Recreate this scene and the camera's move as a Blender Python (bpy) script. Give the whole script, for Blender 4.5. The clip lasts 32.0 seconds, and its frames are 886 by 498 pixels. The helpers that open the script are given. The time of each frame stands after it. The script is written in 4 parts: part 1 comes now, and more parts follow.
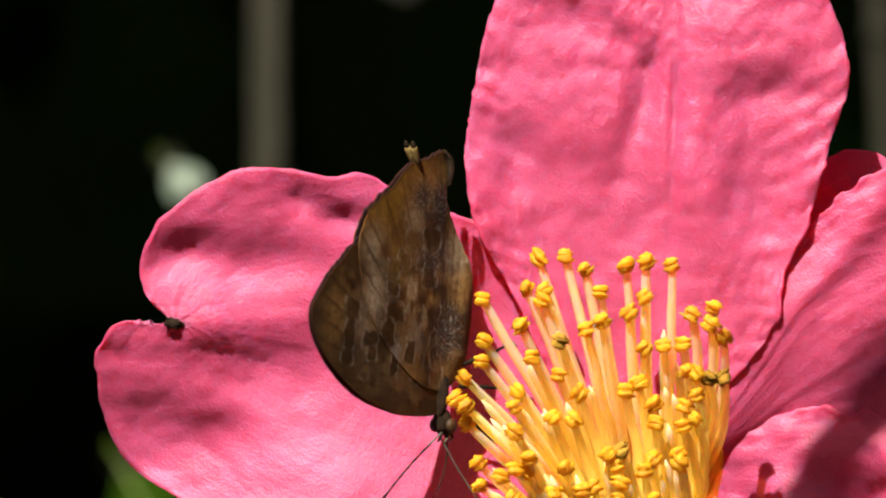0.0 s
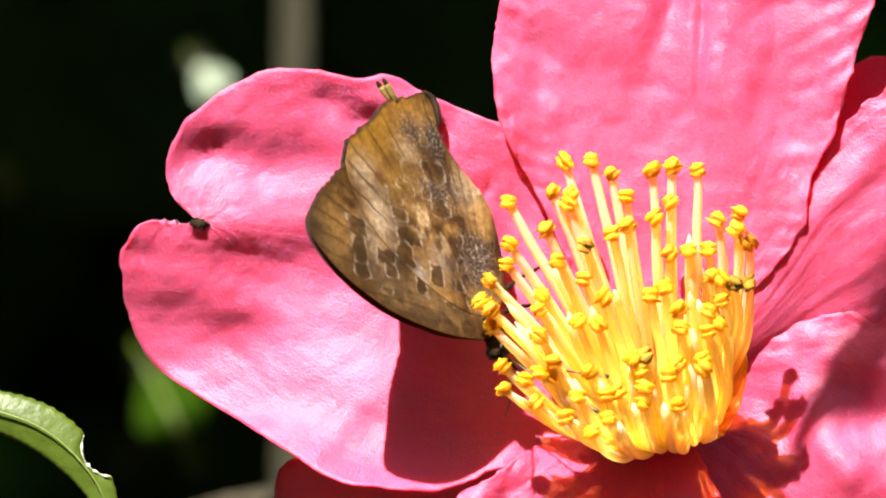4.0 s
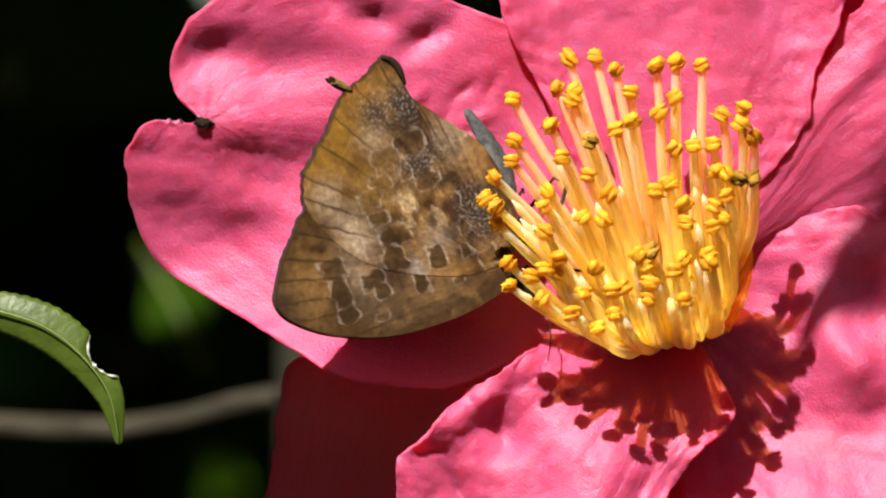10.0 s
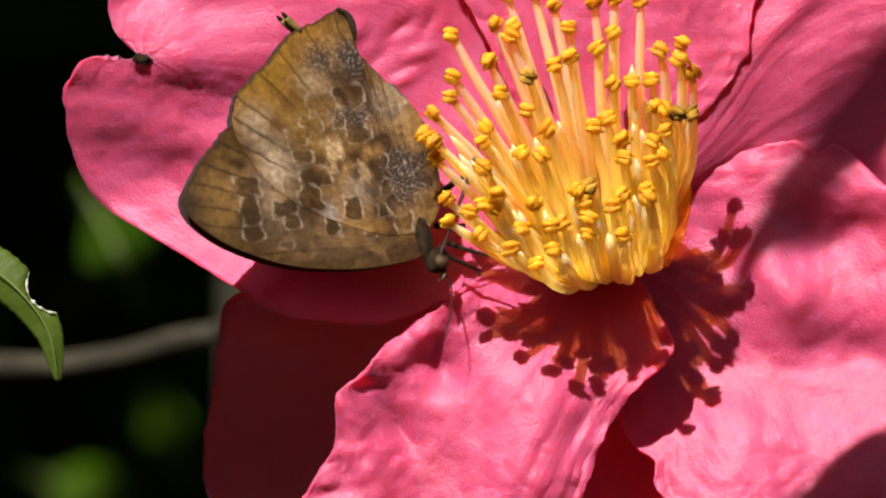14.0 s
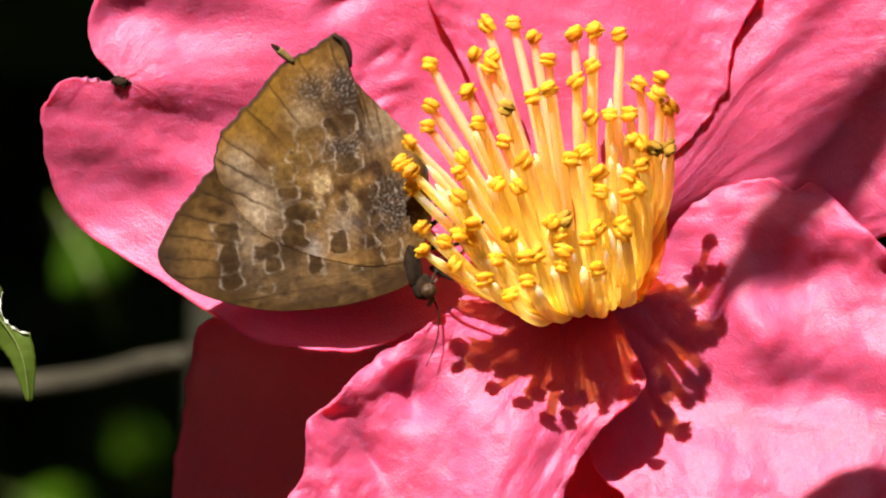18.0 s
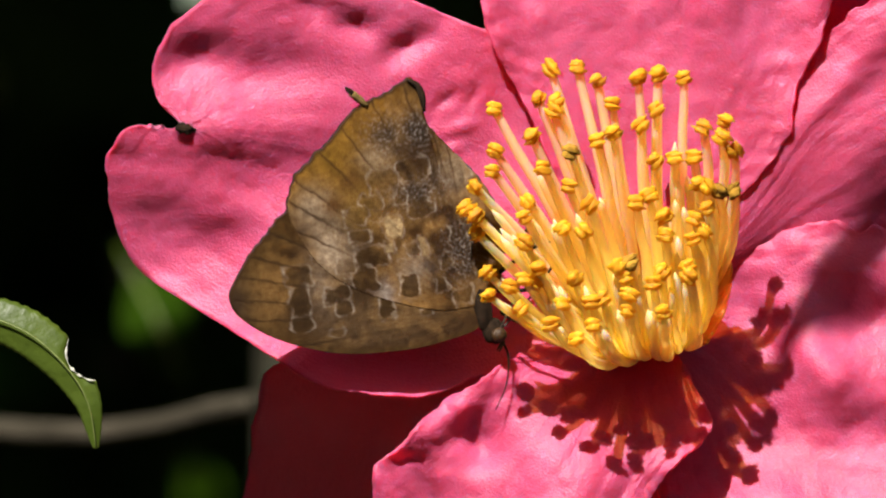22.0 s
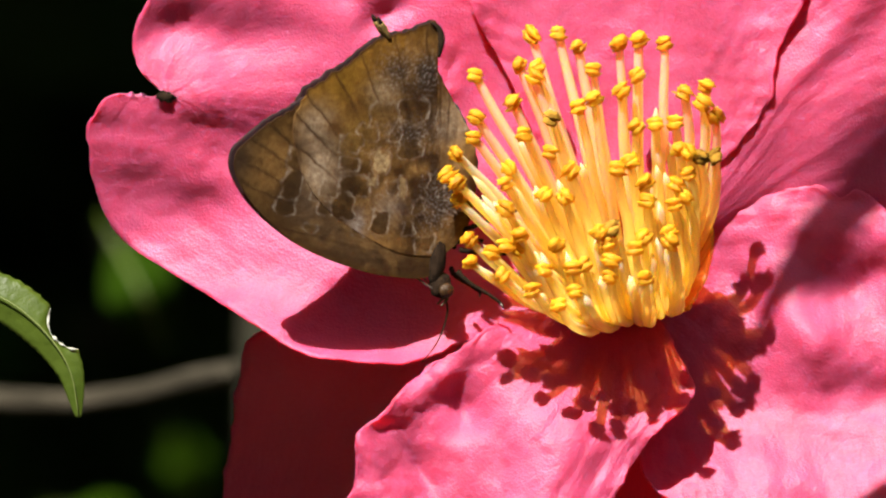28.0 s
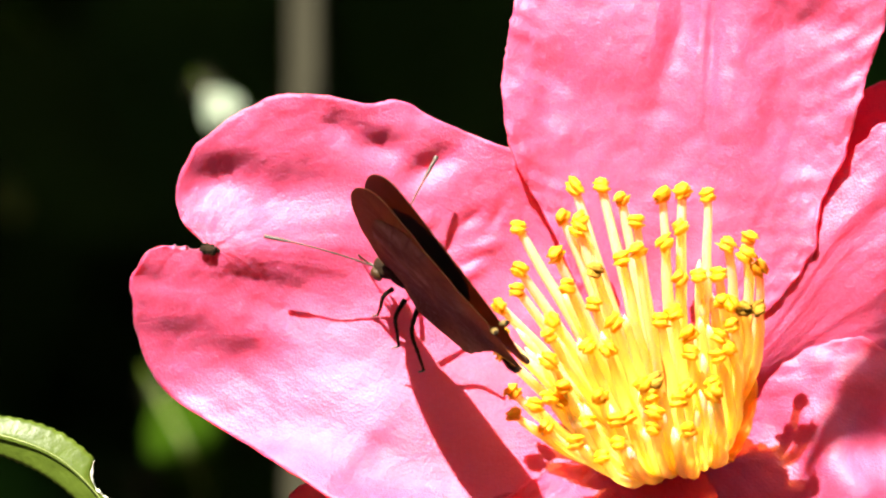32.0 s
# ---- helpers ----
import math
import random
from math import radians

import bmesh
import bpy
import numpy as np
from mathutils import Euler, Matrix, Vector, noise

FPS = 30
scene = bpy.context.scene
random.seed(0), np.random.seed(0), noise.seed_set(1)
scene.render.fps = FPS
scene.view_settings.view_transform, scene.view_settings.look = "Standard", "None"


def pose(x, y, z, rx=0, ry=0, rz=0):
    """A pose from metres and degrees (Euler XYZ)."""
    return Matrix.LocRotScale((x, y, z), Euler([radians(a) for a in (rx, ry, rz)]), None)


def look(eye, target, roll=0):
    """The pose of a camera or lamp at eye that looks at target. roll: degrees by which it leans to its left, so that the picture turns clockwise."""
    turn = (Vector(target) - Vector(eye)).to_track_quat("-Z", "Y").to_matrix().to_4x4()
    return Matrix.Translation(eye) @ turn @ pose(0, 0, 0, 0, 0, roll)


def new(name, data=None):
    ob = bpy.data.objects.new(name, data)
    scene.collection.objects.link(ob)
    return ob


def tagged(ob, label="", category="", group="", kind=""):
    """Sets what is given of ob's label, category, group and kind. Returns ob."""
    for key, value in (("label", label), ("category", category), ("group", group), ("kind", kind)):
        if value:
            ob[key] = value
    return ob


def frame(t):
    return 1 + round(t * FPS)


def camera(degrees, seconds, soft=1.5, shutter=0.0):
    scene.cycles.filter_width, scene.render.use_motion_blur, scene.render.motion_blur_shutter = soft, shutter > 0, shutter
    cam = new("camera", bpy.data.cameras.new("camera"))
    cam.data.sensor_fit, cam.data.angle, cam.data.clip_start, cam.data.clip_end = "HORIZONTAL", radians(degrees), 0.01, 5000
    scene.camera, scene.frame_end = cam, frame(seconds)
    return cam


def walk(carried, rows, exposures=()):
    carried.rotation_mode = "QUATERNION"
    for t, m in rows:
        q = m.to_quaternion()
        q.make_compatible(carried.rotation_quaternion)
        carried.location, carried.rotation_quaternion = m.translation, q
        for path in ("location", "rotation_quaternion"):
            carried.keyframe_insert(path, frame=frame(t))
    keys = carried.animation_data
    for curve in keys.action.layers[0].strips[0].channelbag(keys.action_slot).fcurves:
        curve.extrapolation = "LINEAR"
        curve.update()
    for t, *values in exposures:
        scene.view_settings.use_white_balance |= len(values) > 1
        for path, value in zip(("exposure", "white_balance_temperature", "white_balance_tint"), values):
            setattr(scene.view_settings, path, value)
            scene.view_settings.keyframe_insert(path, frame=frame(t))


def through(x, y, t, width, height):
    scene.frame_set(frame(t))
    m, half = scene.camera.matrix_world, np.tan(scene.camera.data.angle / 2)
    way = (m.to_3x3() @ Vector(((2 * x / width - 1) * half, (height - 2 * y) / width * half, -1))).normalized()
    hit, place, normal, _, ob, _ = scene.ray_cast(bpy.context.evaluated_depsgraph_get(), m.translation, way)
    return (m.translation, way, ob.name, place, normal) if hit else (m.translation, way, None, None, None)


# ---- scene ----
from mathutils import Quaternion

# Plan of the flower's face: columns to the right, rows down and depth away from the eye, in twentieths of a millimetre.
GRID, REACH, HIGH = 5e-5, 1.5, 1.2


def at(u, v, d=0.0):
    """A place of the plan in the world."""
    k = GRID * (1 + d * GRID / REACH)
    return Vector(((u - 784) * k, d * GRID, HIGH + (441 - v) * k))


# ---- camera ----
cam = camera(3.0, 32.0, 2.2)
cam.data.dof.use_dof = True
cam.data.dof.focus_distance = 1.497
cam.data.dof.aperture_fstop = 57
EYE = (0.0, -REACH, HIGH)


def view(right, down, roll):
    """The camera's pose when the flower stands that far right and down of the plan's place."""
    a = radians(roll)
    x, y = right * math.cos(a) + down * math.sin(a), down * math.cos(a) - right * math.sin(a)
    return look(EYE, (-x * GRID, 0, HIGH + y * GRID), roll)


walk(cam, [(t, view(r, d, a)) for t, r, d, a in (
    (0, -10.5, 331.3, -0.06), (0.5, 33.7, 315.2, -0.13), (1, 45.0, 190.6, 0.12), (1.5, 38.5, 161.8, -0.00), (2, 38.1, 183.7, 0.25),
    (2.5, 39.7, 175.7, -0.03), (3, 49.1, 155.4, 0.12), (3.5, 27.9, 158.6, 0.52), (5.5, 58.6, 158.8, 0.40), (6, 41.9, 176.5, 0.31),
    (6.5, 17.7, 183.5, 0.17), (7, 11.2, 141.7, 0.18), (7.5, 5.6, 86.1, 0.13), (8, -56.5, 74.4, -0.03), (8.5, -36.7, 83.5, 0.07),
    (9, 0.0, 0.0, 0.00), (9.5, -30.2, -39.3, -0.02), (10, 42.4, -23.7, 0.03), (10.5, 73.5, -70.4, 0.07), (11, 5.8, -68.0, 0.28),
    (11.5, -82.0, -19.0, 0.31), (12, -108.6, 12.3, 0.23), (12.5, -96.7, 21.9, 0.09), (13, -74.4, -8.5, -0.01), (13.5, -58.9, -123.3, -0.06),
    (15.5, -96.8, -156.4, -0.15), (16, -85.3, -202.5, -0.06), (16.5, -24.5, -140.1, 0.28), (17, 17.9, -71.8, 1.15), (17.5, -5.6, -95.3, 1.63),
    (18, -109.2, -87.1, 1.23), (18.5, -99.4, 46.0, 1.12), (19, -53.1, 114.6, 1.07), (19.5, -42.9, 120.2, 1.06), (20, -83.5, 16.2, 0.78),
    (20.5, -84.9, -32.4, 0.74), (21, -22.4, 3.2, 1.00), (21.5, 1.1, 33.2, 0.79), (22, 6.4, -7.4, 0.82), (22.5, 0.6, -7.6, 0.49),
    (23, 6.8, 33.1, 0.47), (23.5, -17.4, -48.3, 0.36), (24, -67.2, -122.3, 0.38), (24.5, -96.4, -34.5, 0.37), (25, -66.3, -0.1, 0.47),
    (25.5, -30.1, -15.8, 0.26), (26, -1.6, -53.3, 0.40), (26.5, -12.9, -100.0, 0.29), (28.5, -29.1, -24.2, 0.58), (29, 0.1, 28.2, 0.52),
    (29.5, 31.4, 43.7, 0.71), (30, 60.0, -43.9, 0.54), (30.5, 57.2, -66.2, 0.69), (31, 79.5, 31.8, 0.50), (31.5, 74.4, 136.9, 0.59),
    (32, 50.8, 203.6, 0.45),
)], exposures=((0, 1.93, 6600, 9), (1, 2.37, 6800, 8), (3, 2.86, 6800, 6), (6, 2.38, 6600, 8), (8, 2.01, 6500, 10), (10, 1.93, 6500, 10), (11, 2.01, 6500, 10), (12, 1.91, 6500, 10), (13, 1.63, 6500, 11), (16, 2.35, 6600, 8), (17, 2.63, 6700, 8), (18, 2.23, 6600, 9), (20, 1.78, 6500, 10), (22, 1.80, 6500, 11), (24, 1.97, 6500, 10), (26, 1.83, 6500, 10), (29, 2.23, 6600, 9), (30, 2.48, 6700, 8), (31, 3.03, 6900, 7), (32, 3.08, 7000, 7)))

# ---- light ----
SUN_FROM = Vector((-0.24, -0.66, 0.72)).normalized()
sun = new("sun", bpy.data.lights.new("sun", "SUN"))
sun.data.energy, sun.data.angle, sun.data.color = 5.0, radians(0.53), (1.0, 0.95, 0.88)
sun.matrix_world = look(SUN_FROM * 20, (0, 0, 0))
world = bpy.data.worlds.new("sky")
scene.world = world
world.use_nodes = True
sky = world.node_tree.nodes.new("ShaderNodeTexSky")
sky.sky_type, sky.sun_disc = "NISHITA", False
sky.sun_elevation = math.asin(SUN_FROM.z)
sky.sun_rotation = math.atan2(SUN_FROM.x, SUN_FROM.y)
sky.ground_albedo = 0.1
ground_node = world.node_tree.nodes["Background"]
ground_node.inputs["Strength"].default_value = 0.05
world.node_tree.links.new(sky.outputs["Color"], ground_node.inputs["Color"])


# ---- materials ----
class Nodes:
    """A short hand for node materials."""

    def __init__(self, name):
        self.mat = bpy.data.materials.new(name)
        self.mat.use_nodes = True
        self.tree = self.mat.node_tree
        self.tree.nodes.clear()
        self.out = self.add("ShaderNodeOutputMaterial")

    def add(self, kind, **values):
        node = self.tree.nodes.new(kind)
        for key, value in values.items():
            node.inputs[key.replace("_", " ")].default_value = value
        return node

    def link(self, a, b):
        self.tree.links.new(a, b)

    def coords(self, scale=(1, 1, 1)):
        c = self.add("ShaderNodeTexCoord")
        m = self.add("ShaderNodeMapping")
        m.inputs["Scale"].default_value = scale
        self.link(c.outputs["Object"], m.inputs["Vector"])
        return m.outputs["Vector"]

    def noise(self, vector, scale, detail=4.0, rough=0.55):
        n = self.add("ShaderNodeTexNoise", Scale=scale, Detail=detail, Roughness=rough)
        self.link(vector, n.inputs["Vector"])
        return n.outputs["Fac"]

    def ramp(self, fac, *stops):
        r = self.add("ShaderNodeValToRGB")
        e = r.color_ramp.elements
        while len(e) < len(stops):
            e.new(0.5)
        for one, (place, colour) in zip(e, stops):
            one.position, one.color = place, (*colour, 1)
        self.link(fac, r.inputs["Fac"])
        return r.outputs["Color"]

    def mix(self, fac, a, b, blend="MIX"):
        m = self.tree.nodes.new("ShaderNodeMix")
        m.data_type, m.blend_type = "RGBA", blend
        for sock, value in ((m.inputs[0], fac), (m.inputs[6], a), (m.inputs[7], b)):
            if isinstance(value, bpy.types.NodeSocket):
                self.link(value, sock)
            else:
                sock.default_value = value if isinstance(value, (int, float)) else (*value, 1)
        return m.outputs[2]

    def bump(self, height, strength, distance, normal=None):
        b = self.add("ShaderNodeBump", Strength=strength, Distance=distance)
        self.link(height, b.inputs["Height"])
        if normal:
            self.link(normal, b.inputs["Normal"])
        return b.outputs["Normal"]

    def finish(self, colour, normal=None, rough=0.6, through=0.0, through_colour=None, spec=0.5, sheen=0.0, deep=0.0, radius=(1.0, 0.6, 0.2), share=0.8):
        p = self.add("ShaderNodeBsdfPrincipled")
        p.inputs["Roughness"].default_value = rough
        p.inputs["Specular IOR Level"].default_value = spec
        p.inputs["Sheen Weight"].default_value = sheen
        if deep:
            p.inputs["Subsurface Weight"].default_value = share
            p.inputs["Subsurface Radius"].default_value = radius
            p.inputs["Subsurface Scale"].default_value = deep
        for sock in (p.inputs["Base Color"],):
            if isinstance(colour, bpy.types.NodeSocket):
                self.link(colour, sock)
            else:
                sock.default_value = (*colour, 1)
        if normal:
            self.link(normal, p.inputs["Normal"])
        last = p.outputs[0]
        if through:
            tr = self.add("ShaderNodeBsdfTranslucent")
            tint = colour if through_colour is None else through_colour
            if isinstance(tint, bpy.types.NodeSocket):
                self.link(tint, tr.inputs["Color"])
            else:
                tr.inputs["Color"].default_value = (*tint, 1)
            if normal:
                self.link(normal, tr.inputs["Normal"])
            m = self.add("ShaderNodeMixShader", Fac=through)
            self.link(last, m.inputs[1])
            self.link(tr.outputs[0], m.inputs[2])
            last = m.outputs[0]
        self.link(last, self.out.inputs["Surface"])
        return self.mat


def petal_material():
    n = Nodes("petal")
    c = n.coords()
    big = n.noise(c, 90, 3)
    fine = n.noise(c, 2600, 3, 0.7)
    cells = n.add("ShaderNodeTexVoronoi", Scale=4200.0)
    n.link(c, cells.inputs["Vector"])
    col = n.ramp(big, (0.3, (0.37, 0.022, 0.086)), (0.55, (0.43, 0.039, 0.124)), (0.8, (0.49, 0.070, 0.180)))
    col = n.mix(n.ramp(fine, (0.4, (0, 0, 0)), (0.75, (0.4, 0.4, 0.4))), col, (0.48, 0.09, 0.215))
    # the vein relief runs with the petal: its own coordinate layer, bent by a slow wander
    uv = n.add("ShaderNodeUVMap")
    uv.uv_map = "veins"
    m = n.add("ShaderNodeMapping")
    m.inputs["Scale"].default_value = (30, 5, 1)
    bent = n.mix(0.06, uv.outputs["UV"], n.noise(c, 120, 2), "ADD")
    n.link(bent, m.inputs["Vector"])
    veins = n.noise(m.outputs["Vector"], 1.0, 4, 0.6)
    nrm = n.bump(veins, 0.3, 0.0004)
    nrm = n.bump(n.noise(c, 700, 3, 0.6), 0.16, 0.0003, nrm)
    nrm = n.bump(cells.outputs["Distance"], 0.45, 0.0001, nrm)
    return n.finish(col, nrm, 0.62, 0.4, (0.95, 0.02, 0.09), 0.7, 0.05, 0.002, (1.0, 0.06, 0.10), 0.65)


def simple_material(name, dark, light, scale, rough=0.5, through=0.0, through_colour=None, relief=0.0004, spec=0.4, stretch=(1, 1, 1), sheen=0.0, deep=0.0):
    n = Nodes(name)
    c = n.coords(stretch)
    a = n.noise(c, scale, 4)
    b = n.noise(c, scale * 9, 3)
    col = n.ramp(a, (0.3, dark), (0.7, light))
    col = n.mix(n.ramp(b, (0.35, (0, 0, 0)), (0.75, (0.4, 0.4, 0.4))), col, [x * 0.6 for x in dark])
    nrm = n.bump(b, 0.5, relief)
    return n.finish(col, nrm, rough, through, through_colour, spec, sheen, deep)


def pattern_material(name, rough=0.6, through=0.0, sheen=0.0):
    """The wing's scales: pigment from the mesh's own colours, with fine scale relief."""
    n = Nodes(name)
    a = n.add("ShaderNodeAttribute")
    a.attribute_name = "pigment"
    c = n.coords()
    f = n.noise(c, 7000, 3, 0.75)
    grain = n.noise(c, 1700, 4, 0.7)
    col = a.outputs["Color"]
    col = n.mix(1.0, col, n.ramp(f, (0.3, (0.72, 0.72, 0.72)), (0.7, (1.1, 1.1, 1.1))), "MULTIPLY")
    col = n.mix(1.0, col, n.ramp(grain, (0.3, (0.72, 0.70, 0.66)), (0.65, (1.1, 1.1, 1.1))), "MULTIPLY")
    nrm = n.bump(f, 0.5, 0.00012)
    return n.finish(col, nrm, rough, through, (0.55, 0.17, 0.04), 0.08, sheen)


def filament_material(name, dark, light, tint, through, clear):
    """Waxy, half-clear stalks: part of the light passes, coloured, and part is scattered to the far side."""
    n = Nodes(name)
    c = n.coords()
    col = n.ramp(n.noise(c, 420, 3), (0.3, dark), (0.7, light))
    n.finish(col, n.bump(n.noise(c, 1500, 2), 0.4, 0.0001), 0.6, through, tint, 0.22, 0.0, 0.002, (1.0, 0.58, 0.15), 0.6)
    last = n.out.inputs["Surface"].links[0].from_socket
    pane = n.add("ShaderNodeBsdfTransparent")
    pane.inputs["Color"].default_value = (*tint, 1)
    m = n.add("ShaderNodeMixShader", Fac=clear)
    n.link(last, m.inputs[1])
    n.link(pane.outputs[0], m.inputs[2])
    n.link(m.outputs[0], n.out.inputs["Surface"])
    return n.mat


PETAL = petal_material()
FILAMENT = filament_material("filament", (1.0, 0.94, 0.58), (1.0, 0.98, 0.76), (1.0, 0.87, 0.40), 0.52, 0.56)
TUBE = filament_material("stamen_tube", (1.0, 0.74, 0.22), (1.0, 0.84, 0.36), (1.0, 0.74, 0.22), 0.6, 0.74)
ANTHER = filament_material("anther", (0.30, 0.130, 0.003), (0.56, 0.275, 0.009), (1.0, 0.65, 0.12), 0.3, 0.15)
ANTHER_OLD = simple_material("old_anther", (0.1950, 0.0938, 0.0060), (0.3150, 0.1650, 0.0135), 900, 0.8, 0.0, None, 0.0002, 0.2)
LEAF = simple_material("leaf", (0.0248, 0.0409, 0.0037), (0.0467, 0.0672, 0.0080), 120, 0.42, 0.2, (0.14, 0.24, 0.015), 0.0002, 0.2)
MIDRIB = simple_material("midrib", (0.0700, 0.0910, 0.0210), (0.1190, 0.1400, 0.0420), 300, 0.5, 0.0, None, 0.0001, 0.3)
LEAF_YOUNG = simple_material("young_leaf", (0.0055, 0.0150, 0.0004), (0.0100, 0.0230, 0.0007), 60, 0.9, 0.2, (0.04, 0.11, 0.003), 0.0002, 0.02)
# brighter copy of the green above: the sunlight is put into its colour
LEAF_SUN_PAINTED = simple_material("painted_sunlit_leaf", (0.014, 0.036, 0.0012), (0.026, 0.056, 0.002), 60, 0.9, 0.2, (0.08, 0.18, 0.005), 0.0002, 0.02)
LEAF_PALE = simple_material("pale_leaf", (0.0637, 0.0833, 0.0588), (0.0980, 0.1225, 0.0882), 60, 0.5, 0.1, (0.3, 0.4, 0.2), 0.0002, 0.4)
LEAF_SCAR = simple_material("leaf_scar", (0.2774, 0.2774, 0.2190), (0.4526, 0.4526, 0.3942), 900, 0.8, 0.0, None, 0.0002, 0.2)
FOLIAGE = simple_material("foliage", (0.0072, 0.0210, 0.0048), (0.0180, 0.0450, 0.0084), 30, 0.8, 0.10, (0.06, 0.14, 0.015), 0.0005, 0.08)
BARK = simple_material("bark", (0.0079, 0.0076, 0.0044), (0.0236, 0.0214, 0.0132), 60, 0.9, 0.0, None, 0.002, 0.1, (1, 1, 0.25))
TWIG = simple_material("twig_bark", (0.0124, 0.0105, 0.0068), (0.0434, 0.0372, 0.0260), 420, 0.9, 0.0, None, 0.0008, 0.05, (0.3, 1, 1))
SOIL = simple_material("soil", (0.035, 0.025, 0.016), (0.09, 0.065, 0.04), 14, 0.95, 0.0, None, 0.02, 0.1)
UNDERSIDE = pattern_material("wing_underside", 0.75, 0.28, 0.0)
UPPERSIDE = simple_material("wing_upperside", (0.0073, 0.0044, 0.0051), (0.0204, 0.0110, 0.0131), 700, 0.7, 0.28, (0.4, 0.13, 0.05), 0.0001, 0.15)
TAIL = simple_material("wing_tail", (0.09, 0.06, 0.018), (0.18, 0.12, 0.04), 1500, 0.8, 0.15, (0.3, 0.15, 0.03), 0.0002, 0.1)
FUR = simple_material("fur", (0.006, 0.0036, 0.002), (0.024, 0.014, 0.008), 1500, 0.9, 0.0, None, 0.0006, 0.05)
GREYFUR = simple_material("abdomen_scales", (0.0161, 0.0161, 0.0161), (0.0803, 0.0788, 0.0766), 1300, 0.85, 0.0, None, 0.0005, 0.1)
DARK = simple_material("chitin", (0.0146, 0.0102, 0.0073), (0.0438, 0.0292, 0.0219), 1500, 0.4, 0.0, None, 0.0001, 0.5)
EYEBALL = simple_material("eye", (0.014, 0.006, 0.002), (0.034, 0.016, 0.004), 2500, 0.45, 0.0, None, 0.0001, 0.2)
PALEHAIR = simple_material("pale_leg", (0.0365, 0.0292, 0.0219), (0.1168, 0.0985, 0.0730), 2000, 0.9, 0.0, None, 0.0002, 0.1)
STYLE = simple_material("pistil", (0.55, 0.50, 0.12), (0.75, 0.70, 0.25), 500, 0.5, 0.2, (0.7, 0.65, 0.15), 0.0001)


# ---- building ----
def mesh_of(name, verts, faces, mats, smooth=True, which=None):
    me = bpy.data.meshes.new(name)
    me.from_pydata([tuple(v) for v in verts], [], faces)
    for m in mats if isinstance(mats, (list, tuple)) else [mats]:
        me.materials.append(m)
    me.polygons.foreach_set("use_smooth", [smooth] * len(me.polygons))
    if which is not None:
        me.polygons.foreach_set("material_index", which)
    me.update()
    return me


def child(name, me, parent, label=""):
    ob = new(name, me)
    ob.parent = parent
    if label:
        tagged(ob, label)
    return ob


def root(name, place, label, category, group="", kind=""):
    ob = new(name)
    ob.empty_display_size = 0.01
    ob.location = place
    return tagged(ob, label, category, group, kind)


def spline(points, count):
    """A smooth curve through the points, at even steps of length."""
    p = np.array(points, float)
    q = np.vstack([2 * p[0] - p[1], p, 2 * p[-1] - p[-2]])
    out = []
    for i in range(len(p) - 1):
        a, b, c, d = q[i:i + 4]
        for s in np.linspace(0, 1, 24, endpoint=False):
            out.append(0.5 * (2 * b + (c - a) * s + (2 * a - 5 * b + 4 * c - d) * s * s + (3 * b - a - 3 * c + d) * s ** 3))
    out.append(p[-1])
    out = np.array(out)
    run = np.r_[0, np.cumsum(np.linalg.norm(np.diff(out, axis=0), axis=1))]
    want = np.linspace(0, run[-1], count)
    return np.stack([np.interp(want, run, out[:, k]) for k in range(p.shape[1])], 1)


def tube_data(points, radii, segs=8):
    """Vertices and faces of a closed tube along points (metres)."""
    p = np.array(points, float)
    n = len(p)
    verts, faces = [], []
    tangent = np.gradient(p, axis=0)
    side = None
    for i in range(n):
        t = Vector(tangent[i]).normalized()
        if side is None:
            side = t.orthogonal().normalized()
        else:
            side = (side - t * side.dot(t)).normalized()
        other = t.cross(side)
        for k in range(segs):
            a = 2 * math.pi * k / segs
            verts.append(Vector(p[i]) + (side * math.cos(a) + other * math.sin(a)) * radii[i])
    for i in range(n - 1):
        for k in range(segs):
            a, b = i * segs + k, i * segs + (k + 1) % segs
            faces.append((a, b, b + segs, a + segs))
    verts += [Vector(p[0]), Vector(p[-1])]
    for k in range(segs):
        faces.append((n * segs, (k + 1) % segs, k))
        faces.append((n * segs + 1, (n - 1) * segs + k, (n - 1) * segs + (k + 1) % segs))
    return verts, faces


def tube(name, points, radii, mat, parent, label="", segs=8):
    return child(name, mesh_of(name, *tube_data(points, radii, segs), mat), parent, label)


def blob_data(radius, rings=10, segs=14, rough=0.0, seed=0):
    """An ellipsoid of the three radii, with a little unevenness."""
    verts, faces = [], []
    for i in range(1, rings):
        b = math.pi * i / rings
        for k in range(segs):
            a = 2 * math.pi * k / segs
            v = Vector((math.sin(b) * math.cos(a), math.sin(b) * math.sin(a), math.cos(b)))
            v *= 1 + rough * noise.noise(v * 2.3 + Vector((seed, 0, seed)))
            verts.append(Vector((v.x * radius[0], v.y * radius[1], v.z * radius[2])))
    for i in range(rings - 2):
        for k in range(segs):
            a, b = i * segs + k, i * segs + (k + 1) % segs
            faces.append((a, a + segs, b + segs, b))
    verts += [Vector((0, 0, radius[2])), Vector((0, 0, -radius[2]))]
    last = (rings - 2) * segs
    for k in range(segs):
        faces.append((len(verts) - 2, k, (k + 1) % segs))
        faces.append((len(verts) - 1, last + (k + 1) % segs, last + k))
    return verts, faces


